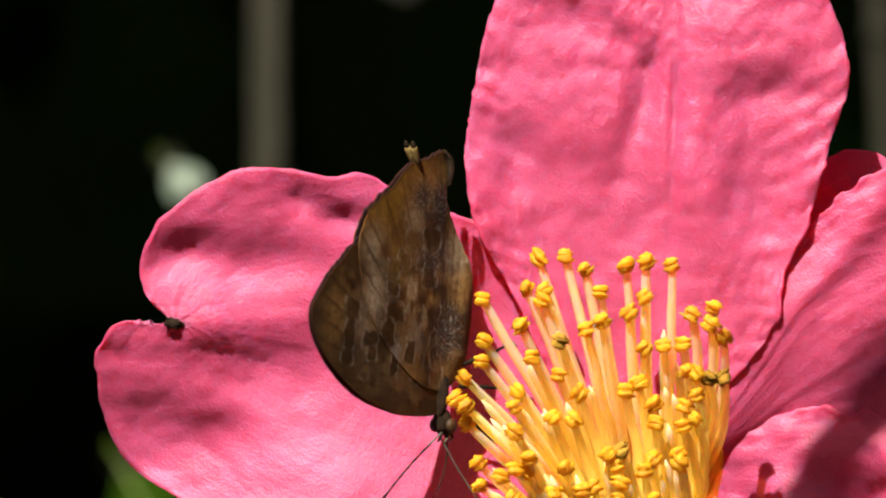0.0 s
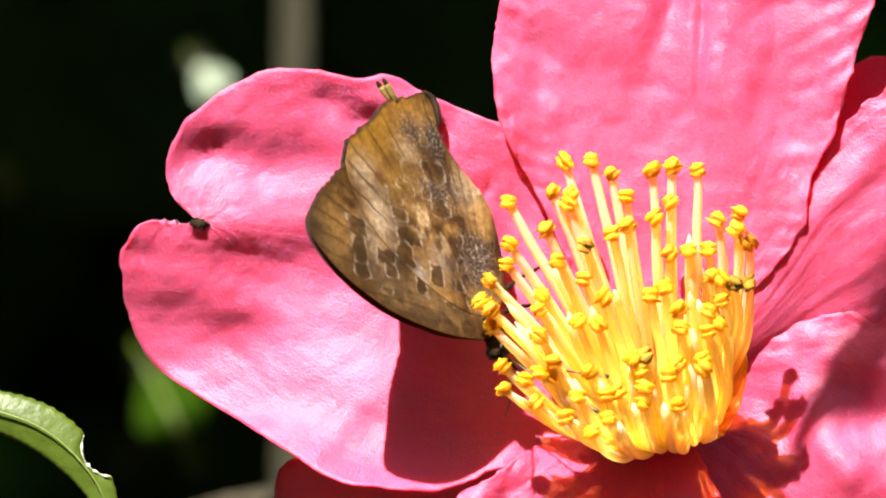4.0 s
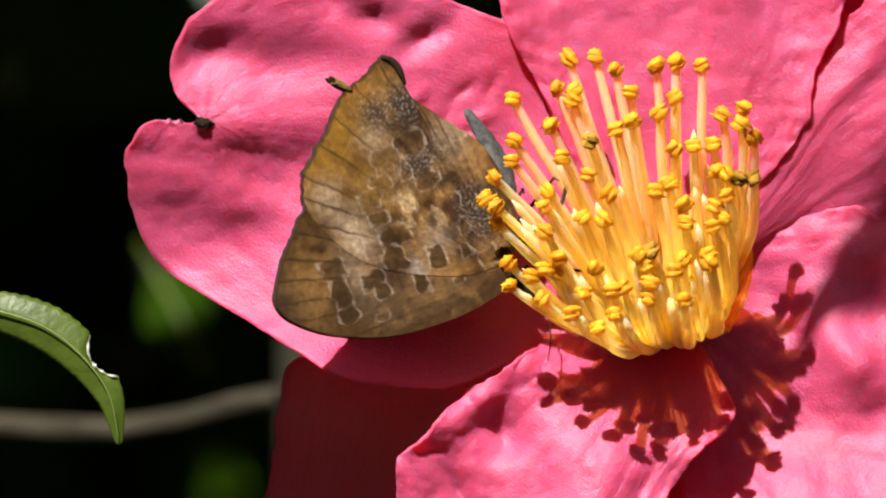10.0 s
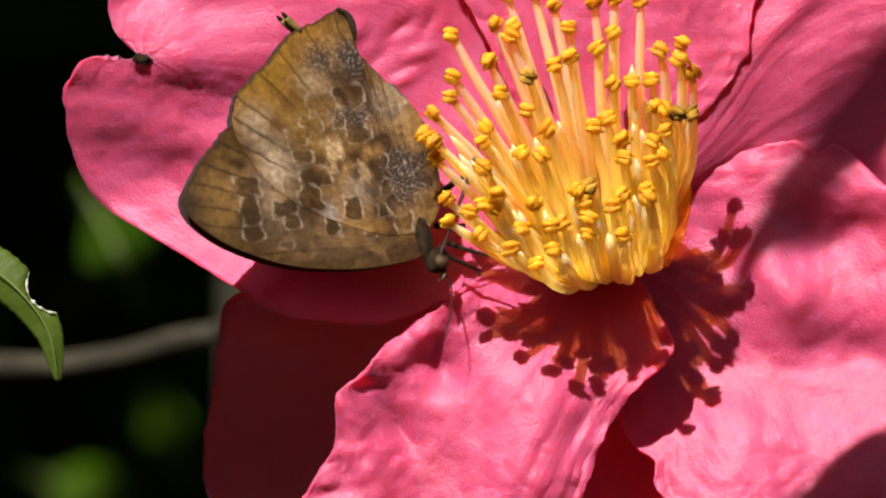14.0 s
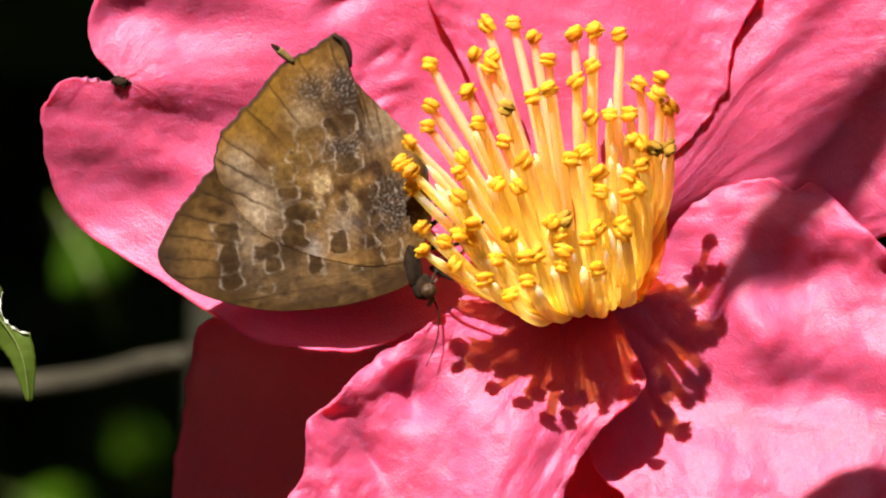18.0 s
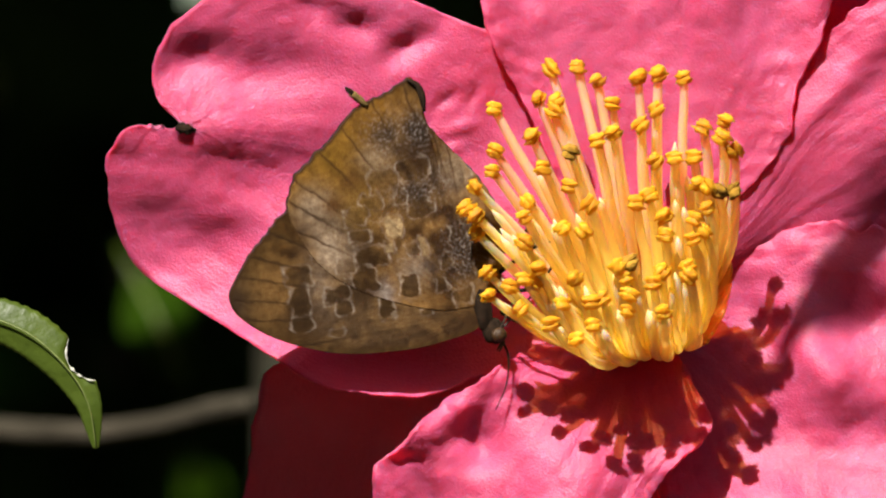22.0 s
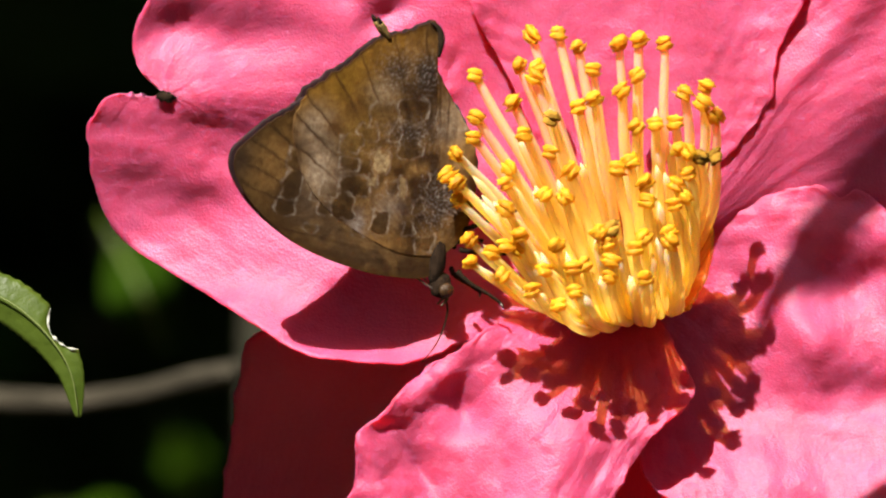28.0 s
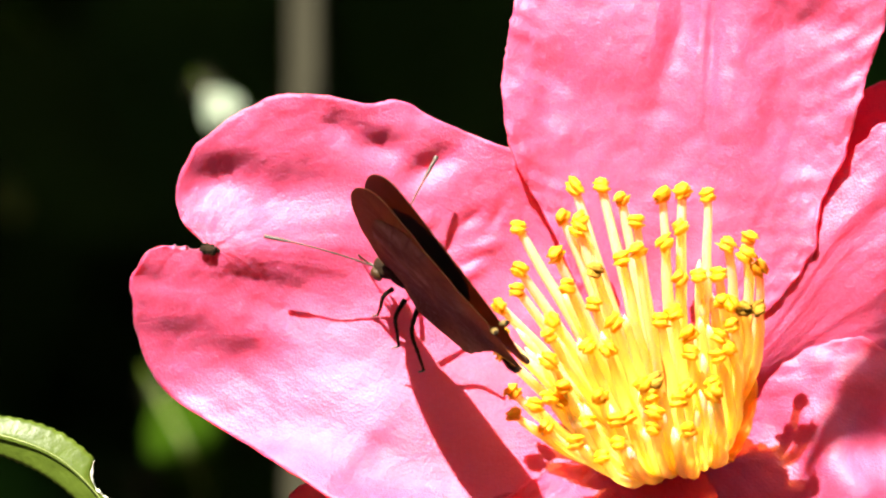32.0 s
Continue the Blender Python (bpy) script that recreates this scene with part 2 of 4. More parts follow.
def sheet_data(front, thick):
    """A closed thin sheet from a grid of places (rows x columns x 3, metres)."""
    a, b = np.gradient(front, axis=0), np.gradient(front, axis=1)
    nrm = np.cross(a, b)
    nrm /= np.linalg.norm(nrm, axis=2, keepdims=True) + 1e-12
    r, c = front.shape[:2]
    verts = np.vstack([front.reshape(-1, 3), (front + nrm * thick).reshape(-1, 3)])
    n = r * c
    faces, side = [], []
    for i in range(r - 1):
        for j in range(c - 1):
            k = i * c + j
            faces.append((k, k + 1, k + c + 1, k + c))
            faces.append((n + k, n + k + c, n + k + c + 1, n + k + 1))
            side += [0, 1]
    ring = [j for j in range(c)] + [i * c + c - 1 for i in range(1, r)] + [(r - 1) * c + j for j in range(c - 2, -1, -1)] + [i * c for i in range(r - 2, 0, -1)]
    for p, q in zip(ring, ring[1:] + ring[:1]):
        faces.append((p, p + n, q + n, q))
        side.append(0)
    return verts, faces, side


# ---- the flower ----
flower = root("camellia_flower", at(1110, 560, 120), "open bright pink single camellia flower with yellow stamens", "flower")
BASE = flower.location.copy()


def petal(upper, middle, lower, label, seed, ruffle=9.0, crinkle=3.0, dents=(), rows=150, cols=124, curl=None, pucker=5.0):
    """A petal between its two edges and its midline; each runs from the flower's base to the petal's end."""
    e0, mid, e1 = (spline(c, rows) for c in (upper, middle, lower))
    t = np.linspace(-1, 1, cols)[None, :, None]
    grid = e0[:, None] * t * (t - 1) / 2 + mid[:, None] * (1 - t * t) + e1[:, None] * t * (t + 1) / 2
    grid = np.ascontiguousarray(grid)
    for i in range(rows):
        s = i / (rows - 1)
        for j in range(cols):
            w = -1 + 2 * j / (cols - 1)
            u, v, d = grid[i, j]
            rim = max(abs(w), s) ** 8
            d += ruffle * rim * 1.6 * noise.noise((u * 0.011, v * 0.011, seed))
            d += ruffle * 3.4 * min(1, s * 2.5) * noise.noise((u * 0.0055, v * 0.0055, seed + 7))
            d += crinkle * min(1, s * 3) * (noise.noise((w * 9, s * 3.2, seed + 3)) + 0.6 * noise.noise((u * 0.03, v * 0.03, seed)))
            near = max(abs(w), s) ** 3
            d += crinkle * 1.7 * min(1, s * 2) * (0.25 - abs(noise.noise((u * 0.013, v * 0.019, seed + 31))))
            d += crinkle * 1.5 * min(1, s * 2) * noise.noise((u * 0.017 + 3, v * 0.017, seed + 11))
            d += crinkle * 3.4 * near * (0.35 - abs(noise.noise((u * 0.024, v * 0.024, seed + 13))))
            d += crinkle * 1.8 * near * (0.3 - abs(noise.noise((u * 0.052, v * 0.052, seed + 17))))
            # short puckers that run in from the rim
            d += pucker * max(0.0, (abs(w) - 0.55) / 0.45) * min(1, s * 3) * (1 - s ** 8) * noise.noise((s * 34 + seed, w * 1.5, seed + 41))
            if curl and w > 0.8:
                d -= curl[2] * ((w - 0.8) / 0.2) ** 2 * math.exp(-((u - curl[0]) / curl[1]) ** 2)
            for du, dv, long, wide, turn, deep in dents:
                a = radians(turn)
                p, q = (u - du) * math.cos(a) + (v - dv) * math.sin(a), (v - dv) * math.cos(a) - (u - du) * math.sin(a)
                d += 2.0 * deep * math.exp(-(p / long) ** 2 - (q / wide) ** 2)
            jag = rim * (5 * noise.noise((u * 0.028, v * 0.028, seed + 9)) + 2.5 * noise.noise((u * 0.09, v * 0.09, seed + 9)))
            grid[i, j] = at(u + jag, v + jag, d) - BASE
    verts, faces, side = sheet_data(grid, 0.00022)
    me = mesh_of("petal", verts, faces, PETAL)
    uv = me.uv_layers.new(name="veins")
    n = rows * cols
    flat = np.empty(2 * len(me.loops))
    idx = np.empty(len(me.loops), int)
    me.loops.foreach_get("vertex_index", idx)
    flat[0::2], flat[1::2] = (idx % n % cols) / cols, (idx % n // cols) / rows + seed
    uv.data.foreach_set("uv", flat)
    return child("petal", me, flower, label)


# the broad petal with a notched tip, on which the butterfly rests
petal([(1060, 480, 112), (1050, 300, 98), (1000, 150, 74), (930, 74, 56), (850, 60, 38), (715, 5, 18), (655, -24, -4), (595, -19, -18), (525, -33, -34), (435, -33, -42), (375, -4, -40), (295, 55, -28), (260, 115, -14), (265, 185, 2), (300, 225, 8), (322, 238, 8)],
      [(1010, 545, 110), (850, 440, 92), (700, 370, 78), (560, 310, 56), (450, 275, 32), (380, 250, 12), (322, 238, 8)],
      [(1010, 570, 100), (930, 640, 60), (860, 670, 20), (800, 695, 0), (740, 712, -14), (640, 708, -16), (555, 692, -6), (495, 655, 4), (390, 590, 58), (255, 505, 124), (200, 425, 112), (180, 325, 52), (187, 272, 24), (225, 237, 14), (285, 242, 12), (322, 238, 8)],
      "broad pink petal with a notched, browned tip", 1.0, 5, 1.6,
      ((455, 240, 130, 56, 5, -9), (410, 292, 90, 18, 12, 2), (450, 136, 170, 50, 0, 11), (410, 385, 130, 44, 12, -12), (335, 112, 64, 38, -14, 11), (618, 58, 46, 28, 20, 11), (712, 88, 52, 24, -30, 11), (540, 20, 40, 30, 60, 8), (600, 520, 200, 70, 20, -14), (775, 186, 34, 10, -35, 4), (806, 232, 30, 11, -22, -4), (738, 236, 36, 12, -44, 3), (782, 276, 30, 10, -30, -4), (826, 176, 24, 9, -64, 4), (694, 196, 28, 12, -50, -3)), 150, 124, (610, 130, 52))
# the tall petal at the top
petal([(1030, 500, 105), (965, 290, 70), (914, 180, 40), (868, 100, 22), (838, 10, 6), (836, -90, -10), (853, -190, -24), (884, -320, -34), (960, -410, -38), (1080, -440, -38), (1190, -432, -36)],
      [(1100, 500, 105), (1120, 300, 72), (1150, 100, 42), (1175, -100, 6), (1190, -300, -22), (1190, -432, -36)],
      [(1180, 500, 105), (1265, 390, 70), (1332, 318, 50), (1388, 238, 36), (1400, 150, 24), (1440, 68, 14), (1480, -70, -6), (1508, -150, -16), (1512, -230, -22), (1480, -330, -28), (1400, -410, -34), (1300, -440, -36), (1190, -432, -36)],
      "tall upright pink petal with a shallow centre crease", 2.0, 7, 2.8,
      ((1150, -160, 130, 26, 105, 10), (1205, -120, 200, 10, 92, 6), (1380, -165, 60, 34, -15, 9), (1020, -300, 60, 40, 20, 10), (1250, -60, 170, 60, 92, -17), (1300, 120, 90, 50, 70, -12), (930, -60, 90, 40, 90, 8), (1120, -250, 60, 22, 60, 8)), pucker=9.0)
# the petal on the other side
petal([(1180, 500, 112), (1286, 330, 72), (1412, 122, 40), (1474, 40, 32), (1577, -32, 32), (1690, -60, 40), (1780, 20, 30), (1810, 150, 20)],
      [(1180, 530, 115), (1320, 420, 92), (1480, 260, 62), (1620, 190, 58), (1730, 160, 42), (1810, 150, 20)],
      [(1180, 565, 150), (1300, 500, 190), (1450, 480, 165), (1600, 510, 140), (1720, 450, 100), (1790, 300, 40), (1810, 150, 20)],
      "smooth pink petal half under its neighbours", 3.0, 7, 2.0,
      ((1500, 120, 160, 30, -50, -8), (1600, 300, 160, 60, -45, 10)))
# a petal behind, seen in the gap
petal([(1190, 420, 175), (1300, 150, 170), (1440, -20, 165), (1500, -60, 160), (1560, -62, 158), (1605, -25, 156)],
      [(1210, 430, 175), (1340, 230, 172), (1480, 60, 165), (1605, -25, 156)],
      [(1240, 440, 175), (1400, 320, 172), (1540, 170, 165), (1610, 60, 160), (1605, -25, 156)],
      "deep pink outer petal in shade", 4.0, 6, 1.5, (), 40, 36)
petal([(980, 470, 150), (880, 250, 140), (800, 110, 135), (805, 62, 130), (850, 56, 130)],
      [(1010, 460, 150), (920, 250, 142), (860, 120, 136), (850, 56, 130)],
      [(1050, 450, 150), (980, 250, 145), (920, 110, 138), (890, 62, 132), (850, 56, 130)],
      "deep pink outer petal in shade", 5.0, 6, 1.5, (), 40, 36)
# the large ruffled petal below the smooth one
petal([(1180, 560, 125), (1294, 430, 128), (1374, 410, 108), (1464, 388, 84), (1514, 407, 76), (1554, 397, 68), (1624, 457, 58), (1700, 540, 50), (1770, 700, 26), (1750, 950, 0), (1640, 1150, -14), (1520, 1180, -14)],
      [(1165, 590, 128), (1260, 640, 142), (1340, 730, 108), (1410, 850, 70), (1470, 1000, 26), (1520, 1180, -14)],
      [(1140, 610, 128), (1150, 740, 112), (1165, 880, 76), (1192, 928, 62), (1225, 955, 50), (1226, 1000, 38), (1265, 1040, 26), (1335, 1090, 12), (1430, 1150, -4), (1520, 1180, -14)],
      "large ruffled pink petal with puckered edge", 6.0, 15, 3.6,
      ((1560, 560, 90, 40, -30, 16), (1500, 470, 60, 40, 0, -14), (1590, 760, 120, 50, 10, 18), (1450, 640, 120, 40, 60, -10), (1330, 560, 80, 30, 60, 8)))
# the curled petal at the bottom
petal([(1010, 600, 100), (940, 625, 30), (880, 655, -36), (828, 694, -44), (768, 729, -48), (718, 784, -46), (668, 829, -40), (660, 880, -38), (655, 930, -40), (615, 995, -44), (588, 1055, -48), (590, 1110, -50), (660, 1190, -50), (830, 1210, -46)],
      [(1090, 610, 100), (1080, 690, 44), (1050, 780, 6), (990, 880, -22), (910, 1040, -40), (830, 1210, -46)],
      [(1180, 600, 100), (1230, 690, 30), (1259, 762, -10), (1180, 842, -26), (1125, 935, -32), (1085, 1055, -34), (1050, 1100, -36), (960, 1180, -42), (830, 1210, -46)],
      "curled pink petal with crinkled edge catching stamen shadows", 7.0, 13, 4.0,
      ((850, 790, 60, 40, 40, 22), (760, 880, 70, 24, 60, 14), (800, 740, 60, 24, -40, -14), (700, 920, 90, 26, 70, -10), (1000, 940, 160, 60, -60, -10)), pucker=6.0)
# shaded petals underneath
petal([(900, 590, 240), (650, 630, 270), (480, 660, 290), (456, 720, 350), (440, 830, 450), (424, 945, 560), (435, 1025, 640), (470, 1095, 710), (620, 1200, 810)],
      [(950, 650, 240), (780, 780, 360), (680, 930, 510), (630, 1080, 660), (620, 1200, 810)],
      [(1000, 700, 240), (930, 900, 430), (860, 1050, 580), (760, 1170, 740), (620, 1200, 810)],
      "deep pink lower petal in shade", 8.0, 8, 2.0, (), 48, 44)
petal([(1080, 640, 170), (1010, 820, 190), (985, 1000, 180), (1040, 1160, 160), (1150, 1220, 150)],
      [(1130, 640, 180), (1140, 830, 210), (1150, 1030, 190), (1150, 1220, 150)],
      [(1180, 640, 180), (1270, 820, 220), (1300, 1000, 190), (1260, 1150, 160), (1150, 1220, 150)],
      "deep pink lower petal in shade", 9.0, 8, 2.0, (), 40, 36)


def stamens():
    """The cup of stamens: filaments spring from a narrow ring, fused below, bow outwards and carry an anther each."""
    upper = [(962, 120), (1010, 117), (1045, 140), (1118, 133), (1153, 127), (1198, 132), (941, 173), (974, 176), (968, 195), (1072, 181), (1150, 189), (863, 193), (930, 240), (1074, 232), (1047, 247), (1123, 218), (1234, 220), (1272, 208), (1268, 238), (1290, 261), (865, 267), (1000, 268), (1150, 281), (1184, 276), (1218, 273), (951, 296), (862, 303), (997, 328)]
    centre = [(1226, 320), (1243, 326), (830, 332), (925, 357), (919, 384), (1035, 360), (1117, 356), (1140, 342), (1167, 379), (816, 370), (834, 384), (835, 417), (988, 406), (1024, 411), (1170, 415), (1222, 383), (1243, 364), (1240, 408), (1218, 422), (920, 432), (1290, 333), (1262, 333)]
    lower = [(855, 487), (858, 527), (895, 510), (945, 478), (940, 502), (920, 497), (1010, 495), (915, 550), (990, 540), (968, 576), (1014, 602), (1043, 577), (1060, 530), (1040, 536), (1108, 465), (1085, 473), (1100, 492), (1107, 522), (1150, 500), (1165, 480), (1210, 470), (1212, 488), (1105, 552), (1168, 552)]
    rng = random.Random(5)

    def way(u, v, d, count):
        """The line of a filament from the ring to its tip."""
        du, dv = u - 1085, v - 430
        r = math.hypot(du, dv) + 1e-6
        near, c, w = min(1, r / 120), du / r, dv / r
        foot = np.array((1138 + 74 * c * near, 580 + 10 * w * near, 90.0))
        tip = np.array((u, v, d))
        low = max(0.0, min(1.0, (v - 360) / 110))
        right = max(0.0, min(1.0, (u - 1170) / 70))
        left = min(1, max(0, 1000 - u) / 140)
        p1 = foot + (tip - foot) * (0.34 - 0.18 * low) + np.array((44 * right, (84 - 14 * left) * low, -10 - 20 * low))
        p2 = foot + (tip - foot) * (0.70 - 0.06 * low) + np.array((40 * right, (62 - 18 * left) * low, -22 - 40 * low))
        out = []
        for s in np.linspace(0, 1, count):
            k = 1 - s
            out.append(foot * k ** 3 + 3 * p1 * s * k * k + 3 * p2 * s * s * k + tip * s ** 3)
        return out

    def depth(u, v):
        r = math.hypot(u - 1112, v - 520)
        return 60 - 0.62 * math.sqrt(max(480.0 ** 2 - (r * 0.98) ** 2, 60.0 ** 2))

    def stalk(u, v, d, thick, blunt=1.0, mat=FILAMENT):
        wob = rng.uniform(0, 50)
        line = [p + np.array((5 * noise.noise((i * 0.3, wob, 0)), 3 * noise.noise((i * 0.3, wob, 9)), 0)) * min(1, i / 4) * min(1, (15 - i) / 4) for i, p in enumerate(way(u, v, d, 16))]
        pts = [at(*p) - BASE for p in line]
        return tube("filament", pts, [GRID * thick * (1.22 - 0.50 * s) * (blunt if s > 0.99 else 1) for s in np.linspace(0, 1, 16)], mat, flower, "", 8), pts

    spots = upper + centre + lower
    for u, v in spots:
        fil, pts = stalk(u + 2, v + (6 if v < 400 else 3), depth(u, v) + rng.uniform(-14, 14), rng.uniform(9.0, 10.8))
        old = (u, v) in ((1290, 333), (1262, 333), (1000, 268), (1108, 465))
        size = rng.uniform(0.92, 1.14)
        body, faces = [], []
        lean = Euler([rng.uniform(-0.7, 0.7), rng.uniform(-0.9, 0.9), rng.uniform(-0.5, 0.5)]).to_matrix()
        for k in (-1, 1):
            vs, fs = blob_data((GRID * rng.uniform(13, 16) * size, GRID * 9 * size, GRID * 7.5 * size), 9, 12, 0.7, u + k)
            faces += [tuple(i + len(body) for i in f) for f in fs]
            body += [lean @ (p + Vector((0, 0, k * GRID * 5.6))) + pts[-1] - Vector((0, GRID * 4, 0)) for p in vs]
        child("anther", mesh_of("anther", body, faces, ANTHER_OLD if old else ANTHER), fil, "browned pollen-bearing anther" if old else "")
    # shorter stalks inside the brush, close along the near and outer sides
    flank = [p for p in centre if p[0] > 1200 or p[0] < 940]
    for k in range(62):
        u, v = rng.choice(lower + flank if k > 7 else upper)
        pull = 0.16 if k > 7 else 0.3
        u, v = u + (1112 - u) * pull + rng.uniform(-22, 22), v + (520 - v) * pull + rng.uniform(4, 20)
        stalk(u, v, depth(u, v) + 26, rng.uniform(8.4, 10.0), 0.15)
    # the fused lower part of the filaments: a ribbed cup
    ring = []
    rows = 26
    lines = []
    for a in np.linspace(0, 2 * math.pi, 220):
        u, v = 1086 + 214 * math.cos(a), 388 + (200 if math.sin(a) > 0 else 230) * math.sin(a)
        lines.append((a, way(u, v, depth(u, v) + 26, 40)))
    heart = np.mean([line[0] for _, line in lines], axis=0)
    for k in (0.05, 0.35, 0.7):
        ring.append([tuple(at(*(heart + (line[0] - heart) * k)) - BASE) for _, line in lines])
    for i in range(rows):
        row = []
        for a, line in lines:
            top = 0.5 if math.sin(a) < 0 else 0.5 - 0.36 * min(1, math.sin(a) * 1.6)
            s = (i / (rows - 1)) * (top + 0.05 * noise.noise((math.cos(a) * 9, math.sin(a) * 9, 2.0))) * 39
            k = min(38, int(s))
            p = line[k] + (line[k + 1] - line[k]) * (s - k)
            p = p + np.array((0, 0, 5 * math.sin(a * 52)))
            row.append(tuple(at(*p) - BASE))
        ring.append(row)
    verts, faces, _ = sheet_data(np.array(ring), 0.0003)
    child("stamen_tube", mesh_of("stamen_tube", verts, faces, TUBE), flower, "orange-yellow fused lower half of the stamens")
    tube("pistil", [at(1130, 560, 60) - BASE, at(1114, 530, -10) - BASE, at(1108, 495, -60) - BASE], [GRID * 12, GRID * 9, GRID * 6], STYLE, flower, "greenish three-lobed style")


stamens()
vs, fs = blob_data((GRID * 15, GRID * 4, GRID * 9), 12, 18, 0.9, 2)
child("withered_tip", mesh_of("withered_tip", [v + at(318, 242, -6) - BASE for v in vs], fs, FUR), flower, "dark withered speck in the petal's notch")
# the green cup behind the petals and its stalk
for k in range(5):
    a = 2 * math.pi * k / 5
    vs, fs = blob_data((GRID * 90, GRID * 22, GRID * 110), 8, 12, 0.1, k)
    turn = Matrix.Rotation(a, 3, "Y")
    child("sepal", mesh_of("sepal", [turn @ (p + Vector((0, 0, GRID * 80))) + at(1110, 570, 270) - BASE for p in vs], fs, LEAF), flower, "green sepal behind the petals")

# ---- the butterfly ----
# Its own space: x forward along the body, y to its left, z up the closed wings; same small unit, a little larger.
CELL = GRID * 1.02
butterfly = root("butterfly", at(784, 441, -60), "small brown butterfly with closed scalloped wings, feeding on the flower", "butterfly")


def own(x, y, z):
    return Vector((x * CELL, y * CELL, z * CELL))


FORE = [(-6, 4), (24, 8), (36, 60), (40, 142), (25, 261), (-17, 364), (-66, 425), (-104, 440), (-132, 426), (-182, 384), (-238, 318), (-256, 278), (-236, 190), (-150, 80), (-40, 0)]
HIND = [(-14, 4), (-20, 81), (-59, 177), (-94, 234), (-136, 276), (-190, 304), (-242, 316), (-290, 296), (-324, 256), (-350, 220), (-382, 184), (-402, 146), (-412, 104), (-428, 72), (-408, 58), (-350, 52), (-296, 16), (-232, -26), (-190, -44), (-130, -52), (-60, -42), (-24, -18)]
VEINS_FORE = [math.atan2(z, x) for x, z in ((0, 300), (-60, 420), (-100, 436), (-140, 425), (-170, 395), (-205, 355), (-240, 300), (-240, 230))]
VEINS_HIND = [math.atan2(z, x) for x, z in ((-174, 268), (-240, 296), (-286, 295), (-339, 255), (-370, 205), (-395, 140), (-412, 80), (-360, 46), (-294, 20))]


# bars and rings of the underside: place, half length, half width, and how dark the middle is (below 0: paler than the ground)
FORE_SPOTS = ((-120, 315, 20, 21, 0.8), (-76, 318, 27, 15, 0.85), (-38, 320, 14, 17, 0.85), (-76, 251, 17, 19, 0.9), (-53, 243, 13, 14, 0.8), (-38, 167, 19, 12, 0.95), (-13, 259, 7, 10, 0.4), (-19, 97, 8, 10, 0.6), (-150, 270, 13, 15, 0.3))
HIND_SPOTS = ((-132, 182, 19, 31, 0.75), (-95, 199, 22, 20, 0.8), (-70, 121, 20, 17, 0.95), (-62, 64, 11, 11, 0.6), (-103, 52, 11, 11, 0.3), (-132, 108, 10, 11, 0.3), (-148, 22, 12, 13, 0.25), (-35, 30, 13, 16, 0.5), (-124, 230, 12, 16, 0.35),
              (-264, 143, 19, 23, 0.3), (-269, 86, 20, 26, 0.45), (-256, 12, 15, 24, 0.15), (-226, 168, 15, 19, 0.25), (-207, 200, 15, 19, 0.2), (-170, 197, 12, 17, 0.35), (-203, 84, 15, 20, 0.7), (-176, 134, 19, 14, -1.0), (-143, 147, 11, 10, -0.7), (-133, 86, 17, 9, -0.6), (-224, 118, 13, 14, 0.45))


def blot(x, z, cx, cz, a, b):
    return math.exp(-((x - cx) / a) ** 2 - ((z - cz) / b) ** 2)


